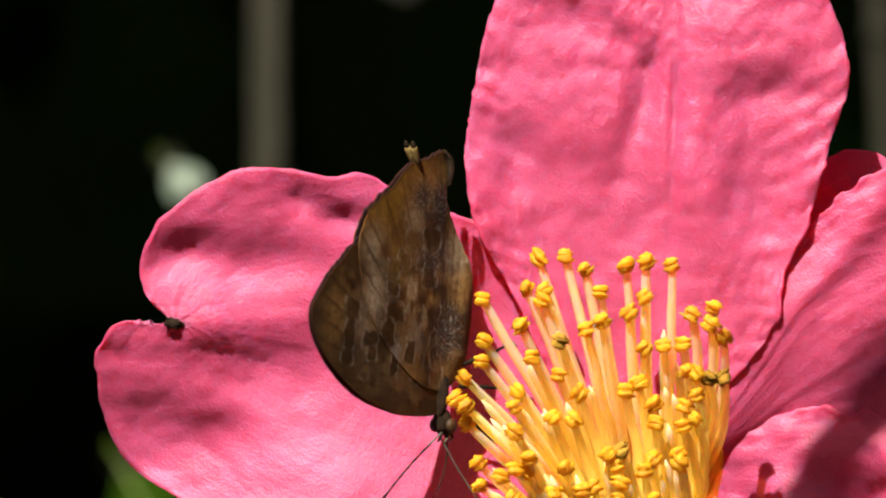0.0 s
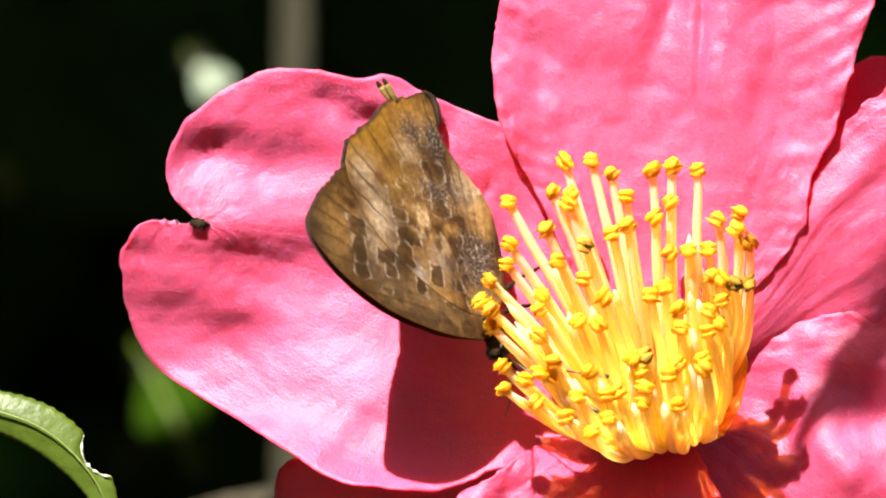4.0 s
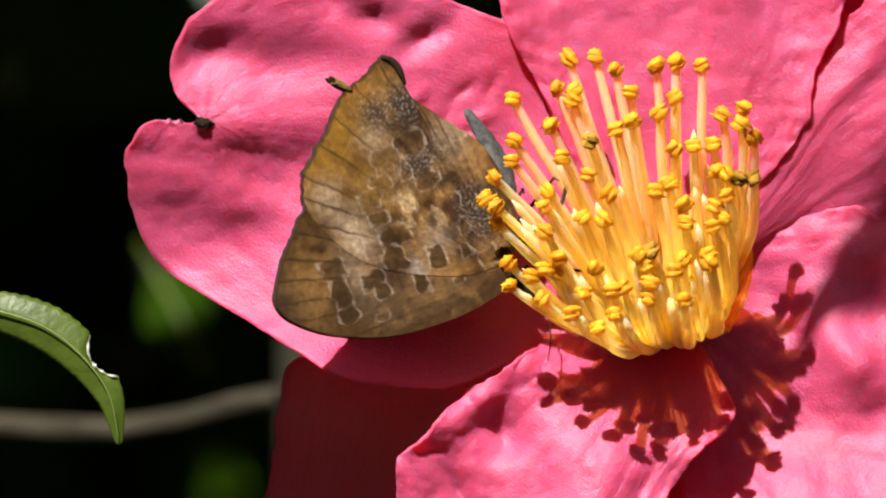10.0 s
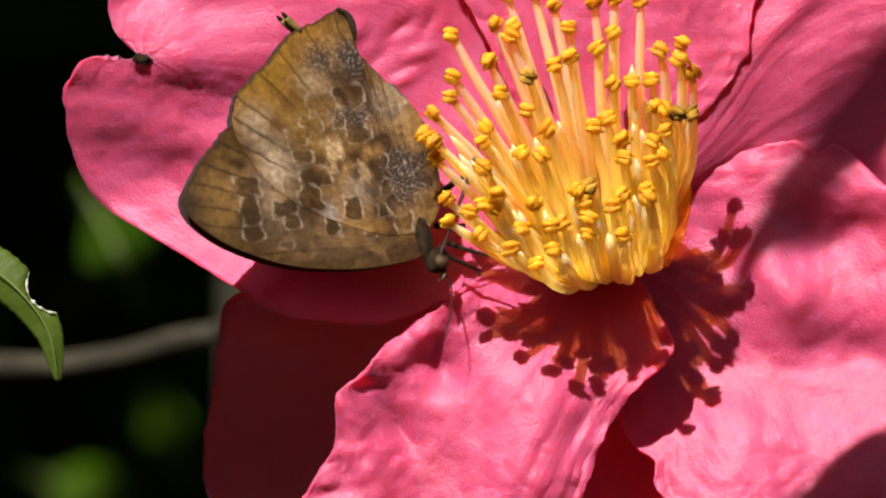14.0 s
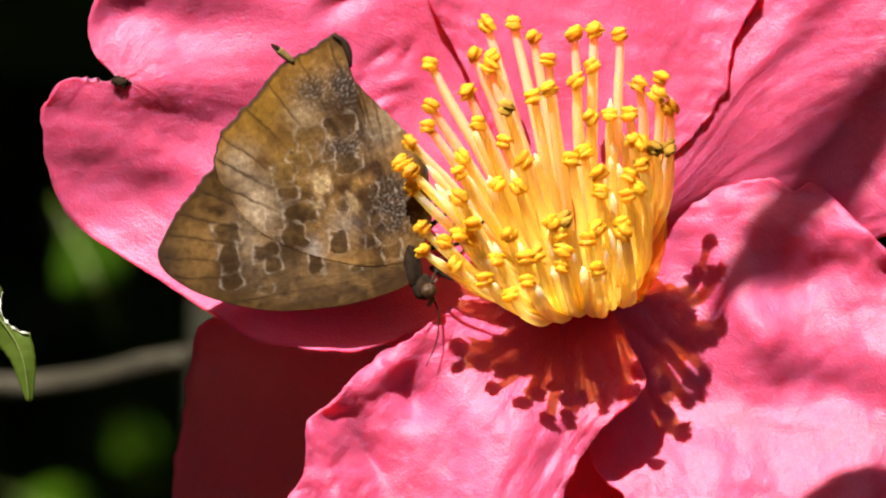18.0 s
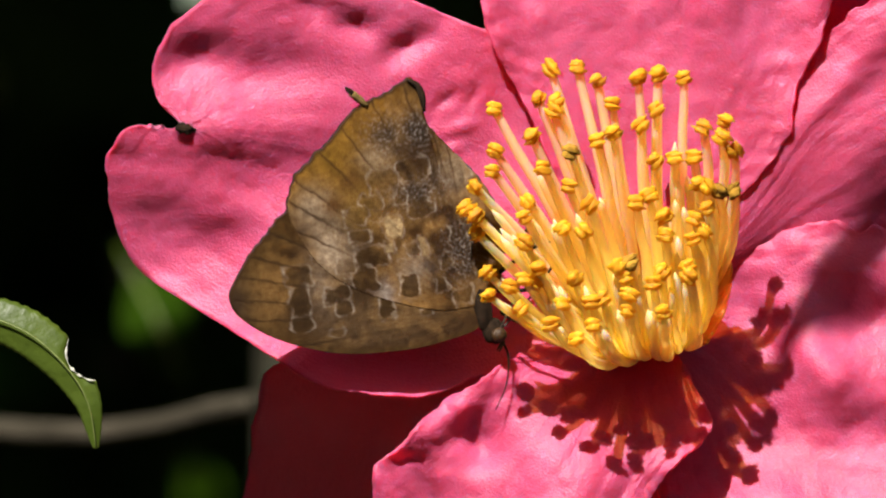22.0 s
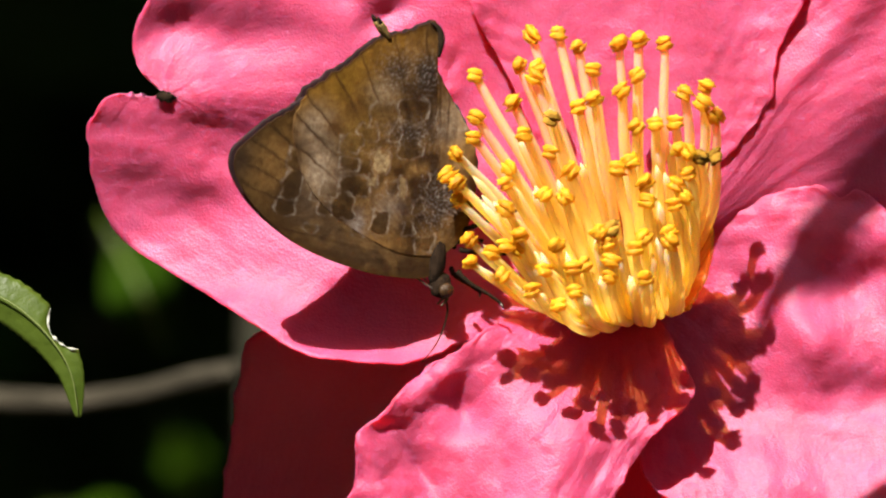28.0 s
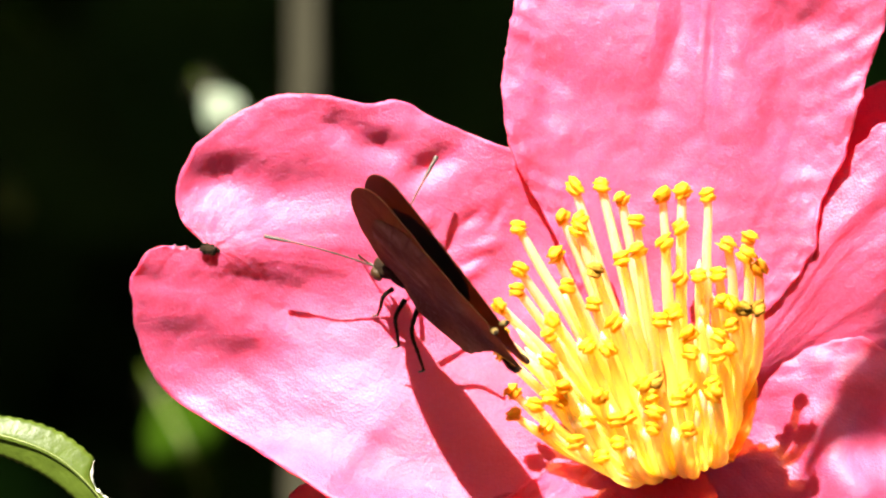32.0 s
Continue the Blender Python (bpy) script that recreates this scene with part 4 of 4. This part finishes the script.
tagged(new("hedge", mesh_of("hedge", verts, faces, FOLIAGE)), "dense clipped dark green hedge in shade", "hedge", "", "structure")

# the ground, one sheet to the horizon
side = [-200.0, -20.0, -6.0, -3.0, -1.5, 0.0, 1.5, 3.0, 6.0, 20.0, 200.0]
verts = [(x, y, 0.02 * noise.noise((x * 1.7, y * 1.7, 0))) for y in side for x in side]
faces = [(j * 11 + i, j * 11 + i + 1, j * 11 + i + 12, j * 11 + i + 11) for j in range(10) for i in range(10)]
tagged(new("ground", mesh_of("ground", verts, faces, SOIL)), "dark soil with leaf litter in shade", "ground", "", "structure")


def motions():
    """The butterfly creeps round the stamens, tilts and turns; its wings part a little."""
    rows = []
    for t, u, v, deep, a, b, c, d in (
        (0, 787.7, 377.0, -67, 0.3476, 0.5737, 0.3377, -0.6603), (1, 782.8, 371.6, -75, 0.4267, 0.5817, 0.3323, -0.6075),
        (2, 777.0, 371.3, -65, 0.3248, 0.5656, 0.3363, -0.6793), (3, 810.8, 375.4, -75, 0.3841, 0.6046, 0.2939, -0.6329),
        (3.5, 829.0, 417.1, -96, 0.4347, 0.6214, 0.1946, -0.6221), (5.5, 824.3, 420.0, -76, 0.2048, 0.7072, 0.0947, -0.6701),
        (6, 857.0, 442.3, -91, 0.0939, 0.7791, -0.0902, -0.6132), (7, 855.7, 448.3, -91, 0.0931, 0.7865, -0.0924, -0.6035),
        (8, 837.5, 482.0, -64, 0.1568, 0.7691, 0.2961, -0.5443), (9, 869.4, 488.7, -64, 0.1911, 0.8072, 0.0983, -0.5498),
        (10, 857.7, 501.9, -64, 0.1822, 0.8111, 0.1372, -0.5386), (11, 856.4, 517.7, -64, 0.2109, 0.8236, 0.1511, -0.5043),
        (11.5, 859.6, 518.7, -64, 0.2117, 0.8614, 0.1221, -0.4453), (12, 866.9, 532.7, -64, 0.2129, 0.8783, 0.1242, -0.4096),
        (12.5, 878.9, 554.6, -64, 0.2482, 0.9100, 0.1487, -0.2971), (13, 870.6, 584.0, -64, 0.0884, 0.8334, 0.3988, -0.3723),
        (13.5, 807.4, 566.3, -87, 0.2704, 0.7341, 0.0718, -0.6188), (15.5, 842.9, 565.3, -64, 0.0019, 0.7580, 0.0947, -0.6453),
        (16, 833.0, 577.9, -64, -0.0440, 0.7364, 0.1722, -0.6528), (17, 838.4, 555.9, -64, 0.0200, 0.7546, 0.1163, -0.6455),
        (18, 838.4, 561.2, -64, 0.0493, 0.7648, 0.1284, -0.6295), (19, 850.3, 551.1, -64, -0.0173, 0.7722, 0.0597, -0.6323),
        (20, 853.7, 560.1, -64, -0.0260, 0.7697, 0.0701, -0.6340), (21, 838.7, 562.2, -64, 0.0535, 0.7581, 0.1316, -0.6364),
        (22, 847.2, 559.8, -64, 0.0402, 0.7586, 0.1385, -0.6355), (23, 828.3, 557.3, -72, 0.1721, 0.7660, 0.0659, -0.6159),
        (24, 811.1, 529.6, -111, 0.2555, 0.7251, -0.0579, -0.6368), (25, 841.5, 559.2, -107, 0.2868, 0.7726, -0.0355, -0.5653),
        (26, 832.6, 567.0, -104, 0.3181, 0.7490, 0.0096, -0.5811), (26.5, 853.2, 563.6, -96, 0.2948, 0.7815, 0.0168, -0.5496),
        (28.5, 756.1, 517.6, -64, 0.0429, 0.5886, 0.3073, -0.7465), (29, 725.3, 504.7, -64, 0.0233, 0.5600, 0.3467, -0.7521),
        (29.5, 776.3, 545.6, -64, 0.0377, 0.6503, 0.2977, -0.6979), (30, 724.1, 523.4, -64, -0.0010, 0.5740, 0.4199, -0.7030),
        (30.5, 687.4, 519.1, -64, -0.1308, 0.4805, 0.4923, -0.7139), (31, 659.8, 446.3, -64, -0.3186, 0.2616, 0.4279, -0.8043),
        (31.5, 634.4, 301.4, -64, -0.4082, 0.0333, 0.4803, -0.7756), (32, 645.1, 279.2, -64, -0.4512, -0.0604, 0.4176, -0.7864),
    ):
        rows.append((t, Matrix.LocRotScale(at(u, v, deep), Quaternion((a, b, c, d)), None)))
    walk(butterfly, rows)
    parted = ((0, 0.3), (0.6, 0.8), (1, 6.5), (1.5, 4.5), (2, 2.5), (2.8, 2.0), (3, 2.5), (3.5, 0.6), (6, 0.5), (7, 0.5), (8, 3), (9, 1), (12, 1), (12.5, 3), (13, 5), (13.5, 4), (15.5, 0.5), (26.5, 0.5), (28.5, 3), (29, 4), (29.5, 3), (30, 4), (30.5, 5), (31, 4), (31.5, 2), (32, -2.5))
    spread = (
        (0, 0.0, 0.0), (1, 0.0, 0.0), (2, 2.1, 0.0), (3, 0.0, 0.0), (3.5, 0.0, 1.3), (5.5, 0.0, 0.0), (6, 0.0, 0.0), (7, 0.0, 0.0), (8, 0.0, 0.0), (9, 0.0, 0.0), (10, 0.0, 0.0), (11, 0.0, 0.0), (11.5, 0.0, 0.0), (12, 0.0, 0.0), (12.5, 0.0, 0.1), (13, 0.0, 0.5), (13.5, 0.0, 1.4), (15.5, 0.0, 0.0), (16, 0.0, 0.0), (17, 0.0, 0.0), (18, 0.0, 0.0), (19, 0.0, 1.0), (20, 0.0, 0.8), (21, 0.0, 0.2), (22, 0.0, 0.0), (23, 0.0, 1.1), (24, 0.0, 0.4), (25, 0.0, 0.6), (26, 0.0, 1.0), (26.5, 0.0, 0.8), (28.5, 1.0, 11.0), (29, 0.0, 11.0), (29.5, 4.9, 13.0), (30, 0.9, 12.0), (30.5, 0.0, 12.0), (31, 0.0, 14.0), (31.5, 2.1, 14.0), (32, 6.9, 15.2),
    )
    base = pose(-60 * CELL, 0, -22 * CELL)
    walk(abdomen, [(t, base @ pose(0, 0, 0, 0, a) @ base.inverted()) for t, a in ((0, 9), (7, 9), (8, 0), (9, -5), (12, -5), (13, -4), (13.5, 2), (15.5, 9), (22, 9), (23, -2), (24, -6), (26, -6), (26.5, -4), (28.5, 9), (32, 9))])
    for ob, rows in zip(antennae, ((
        (0, 0.949, 0.000, -0.265, -0.172), (0.5, 0.936, 0.000, -0.245, -0.254), (1, 0.918, 0.000, -0.218, -0.332), (1.5, 0.954, 0.000, -0.198, -0.225), (2, 0.979, 0.000, -0.167, -0.119),
        (2.5, 0.996, 0.000, -0.085, -0.024), (3, 0.997, -0.000, 0.004, 0.072), (3.5, 0.998, 0.000, 0.055, -0.009), (3.75, 0.978, -0.000, 0.143, 0.153), (4, 0.915, -0.000, 0.255, 0.313),
        (4.2, 0.849, -0.000, 0.339, 0.404), (4.25, 0.836, -0.000, 0.351, 0.422), (4.5, 0.752, -0.000, 0.419, 0.509), (4.75, 0.650, -0.000, 0.487, 0.583), (4.9, 0.588, -0.000, 0.525, 0.615),
        (5, 0.544, -0.000, 0.530, 0.651), (5.25, 0.417, -0.000, 0.507, 0.755), (5.5, 0.291, -0.000, 0.389, 0.874), (6, 0.382, -0.000, 0.698, 0.606), (6.5, 0.386, -0.000, 0.701, 0.600),
        (7, 0.389, -0.000, 0.704, 0.594), (7.5, 0.335, -0.000, 0.712, 0.617), (8, 0.283, -0.000, 0.765, 0.578), (8.5, 0.330, -0.000, 0.675, 0.660), (9, 0.383, -0.000, 0.611, 0.693),
        (9.5, 0.376, -0.000, 0.627, 0.682), (10, 0.370, -0.000, 0.644, 0.670), (10.5, 0.383, -0.000, 0.628, 0.677), (11, 0.396, -0.000, 0.611, 0.685), (11.5, 0.461, -0.000, 0.623, 0.631),
        (12, 0.489, -0.000, 0.626, 0.608), (12.5, 0.568, -0.000, 0.571, 0.593), (13, 0.411, -0.000, 0.857, 0.312), (13.25, 0.419, -0.000, 0.636, 0.648), (13.5, 0.360, -0.000, 0.312, 0.879),
        (14, 0.321, -0.000, 0.452, 0.832), (14.5, 0.287, -0.000, 0.605, 0.743), (15, 0.259, -0.000, 0.760, 0.596), (15.5, 0.240, -0.000, 0.891, 0.386), (16, 0.204, -0.000, 0.975, 0.083),
        (16.5, 0.217, -0.000, 0.938, 0.270), (17, 0.237, -0.000, 0.875, 0.422), (17.5, 0.246, -0.000, 0.857, 0.452), (18, 0.256, -0.000, 0.839, 0.480), (18.5, 0.263, -0.000, 0.875, 0.407),
        (19, 0.269, -0.000, 0.904, 0.332), (19.5, 0.266, -0.000, 0.912, 0.312), (20, 0.264, -0.000, 0.919, 0.293), (20.5, 0.258, -0.000, 0.882, 0.395), (21, 0.252, -0.000, 0.832, 0.495),
        (21.5, 0.250, -0.000, 0.847, 0.469), (22, 0.249, -0.000, 0.861, 0.443), (22.5, 0.288, -0.000, 0.717, 0.635), (23, 0.337, -0.000, 0.576, 0.745), (23.5, 0.375, -0.000, 0.457, 0.807),
        (24, 0.419, -0.000, 0.360, 0.834), (24.5, 0.444, -0.000, 0.388, 0.808), (25, 0.470, -0.000, 0.407, 0.783), (25.5, 0.460, -0.000, 0.365, 0.810), (26, 0.450, -0.000, 0.320, 0.834),
        (26.5, 0.460, -0.000, 0.409, 0.788), (26.75, 0.324, -0.000, 0.218, 0.921), (27, 0.211, 0.000, -0.302, 0.929), (27.2, 0.199, 0.000, -0.834, 0.515), (27.25, 0.210, 0.000, -0.898, 0.387),
        (27.5, 0.317, 0.000, -0.946, -0.075), (27.75, 0.453, 0.000, -0.856, -0.249), (27.9, 0.531, 0.000, -0.798, -0.285), (28, 0.567, 0.000, -0.768, -0.299), (28.25, 0.655, 0.000, -0.691, -0.306),
        (28.5, 0.736, 0.000, -0.615, -0.282), (29, 0.770, 0.000, -0.577, -0.274), (29.5, 0.704, 0.000, -0.651, -0.284), (30, 0.777, 0.000, -0.552, -0.303), (30.5, 0.841, 0.000, -0.517, -0.158),
        (31, 0.891, 0.000, -0.408, 0.199), (31.15, 0.896, 0.000, -0.380, 0.229), (31.3, 0.899, 0.000, -0.352, 0.259), (31.5, 0.901, 0.000, -0.314, 0.298), (31.6, 0.897, 0.000, -0.316, 0.309),
        (31.8, 0.888, 0.000, -0.321, 0.331), (32, 0.878, 0.000, -0.324, 0.352),
    ), (
        (0, 0.943, -0.000, 0.244, 0.228), (0.5, 0.945, -0.000, 0.236, 0.225), (1, 0.948, -0.000, 0.227, 0.222), (1.5, 0.927, -0.000, 0.264, 0.267), (2, 0.901, -0.000, 0.307, 0.305),
        (2.5, 0.909, -0.000, 0.303, 0.286), (3, 0.916, -0.000, 0.299, 0.268), (3.5, 0.919, -0.000, 0.347, 0.184), (3.75, 0.875, -0.000, 0.390, 0.287), (4, 0.806, -0.000, 0.437, 0.399),
        (4.2, 0.740, -0.000, 0.469, 0.482), (4.25, 0.723, -0.000, 0.477, 0.500), (4.5, 0.640, -0.000, 0.509, 0.575), (4.75, 0.545, -0.000, 0.521, 0.657), (4.9, 0.478, -0.000, 0.511, 0.715),
        (5, 0.432, -0.000, 0.493, 0.755), (5.25, 0.323, -0.000, 0.394, 0.861), (5.5, 0.239, -0.000, 0.195, 0.951), (6, 0.328, -0.000, 0.611, 0.721), (6.5, 0.331, -0.000, 0.622, 0.709),
        (7, 0.334, -0.000, 0.633, 0.698), (7.5, 0.267, -0.000, 0.692, 0.670), (8, 0.216, -0.000, 0.829, 0.516), (8.5, 0.262, -0.000, 0.696, 0.669), (9, 0.318, -0.000, 0.601, 0.733),
        (9.5, 0.311, -0.000, 0.631, 0.711), (10, 0.305, -0.000, 0.662, 0.685), (10.5, 0.320, -0.000, 0.654, 0.686), (11, 0.335, -0.000, 0.645, 0.687), (11.5, 0.403, -0.000, 0.665, 0.629),
        (12, 0.433, -0.000, 0.674, 0.598), (12.5, 0.520, -0.000, 0.631, 0.576), (13, 0.386, -0.000, 0.906, 0.172), (13.25, 0.402, -0.000, 0.702, 0.588), (13.5, 0.332, -0.000, 0.346, 0.877),
        (14, 0.330, -0.000, 0.547, 0.769), (14.5, 0.339, -0.000, 0.715, 0.612), (15, 0.359, -0.000, 0.830, 0.428), (15.5, 0.388, -0.000, 0.889, 0.245), (16, 0.358, -0.000, 0.927, 0.110),
        (16.5, 0.368, -0.000, 0.907, 0.204), (17, 0.383, -0.000, 0.878, 0.288), (17.5, 0.391, -0.000, 0.863, 0.319), (18, 0.400, -0.000, 0.848, 0.349), (18.5, 0.405, -0.000, 0.873, 0.273),
        (19, 0.410, -0.000, 0.891, 0.195), (19.5, 0.407, -0.000, 0.894, 0.185), (20, 0.405, -0.000, 0.897, 0.175), (20.5, 0.398, -0.000, 0.877, 0.269), (21, 0.391, -0.000, 0.846, 0.363),
        (21.5, 0.390, -0.000, 0.853, 0.347), (22, 0.389, -0.000, 0.860, 0.331), (22.5, 0.417, -0.000, 0.779, 0.468), (23, 0.453, -0.000, 0.687, 0.568), (23.5, 0.473, -0.000, 0.621, 0.625),
        (24, 0.498, -0.000, 0.558, 0.664), (24.5, 0.529, -0.000, 0.552, 0.644), (25, 0.560, -0.000, 0.542, 0.627), (25.5, 0.550, -0.000, 0.510, 0.661), (26, 0.540, -0.000, 0.476, 0.694),
        (26.5, 0.557, -0.000, 0.525, 0.644), (26.75, 0.439, -0.000, 0.486, 0.755), (27, 0.312, -0.000, 0.377, 0.872), (27.2, 0.215, -0.000, 0.167, 0.962), (27.25, 0.190, -0.000, 0.053, 0.980),
        (27.375, 0.200, 0.000, -0.483, 0.853), (27.5, 0.148, 0.000, -0.872, 0.467), (27.75, 0.278, 0.000, -0.942, -0.190), (27.9, 0.372, 0.000, -0.875, -0.309), (28, 0.457, 0.000, -0.829, -0.322),
        (28.25, 0.686, 0.000, -0.680, -0.261), (28.5, 0.854, 0.000, -0.502, -0.139), (29, 0.882, 0.000, -0.448, -0.144), (29.5, 0.840, 0.000, -0.504, -0.201), (30, 0.897, 0.000, -0.401, -0.184),
        (30.5, 0.935, 0.000, -0.352, -0.033), (31, 0.950, 0.000, -0.185, 0.252), (31.15, 0.937, 0.000, -0.289, 0.195), (31.3, 0.922, 0.000, -0.371, 0.112), (31.5, 0.905, 0.000, -0.413, -0.107),
        (31.6, 0.875, 0.000, -0.428, -0.226), (31.8, 0.815, 0.000, -0.412, -0.408), (32, 0.740, 0.000, -0.350, -0.575),
    ))):
        walk(ob, [(t, Matrix.LocRotScale(ob.location, Quaternion((a, b, c, d)), None)) for t, a, b, c, d in rows])
    parted_at = np.array(parted, float)
    drawn = np.array([(t, b) for t, _, b in spread], float)
    walk(left_hind, [(t, pose(0, 0, 0, -a)) for t, a, _ in spread])
    walk(left_fore, [(t, pose(0, 0, 0, -a) @ pose(0, 0, 0, 0, -b)) for t, a, b in spread])
    walk(right_hind, [(t, pose(0, 0, 0, a)) for t, a in parted])
    times = sorted({t for t, *_ in spread} | {t for t, _ in parted})
    walk(right_fore, [(t, pose(0, 0, 0, np.interp(t, parted_at[:, 0], parted_at[:, 1])) @ pose(0, 0, 0, 0, -np.interp(t, drawn[:, 0], drawn[:, 1]))) for t in times])


motions()
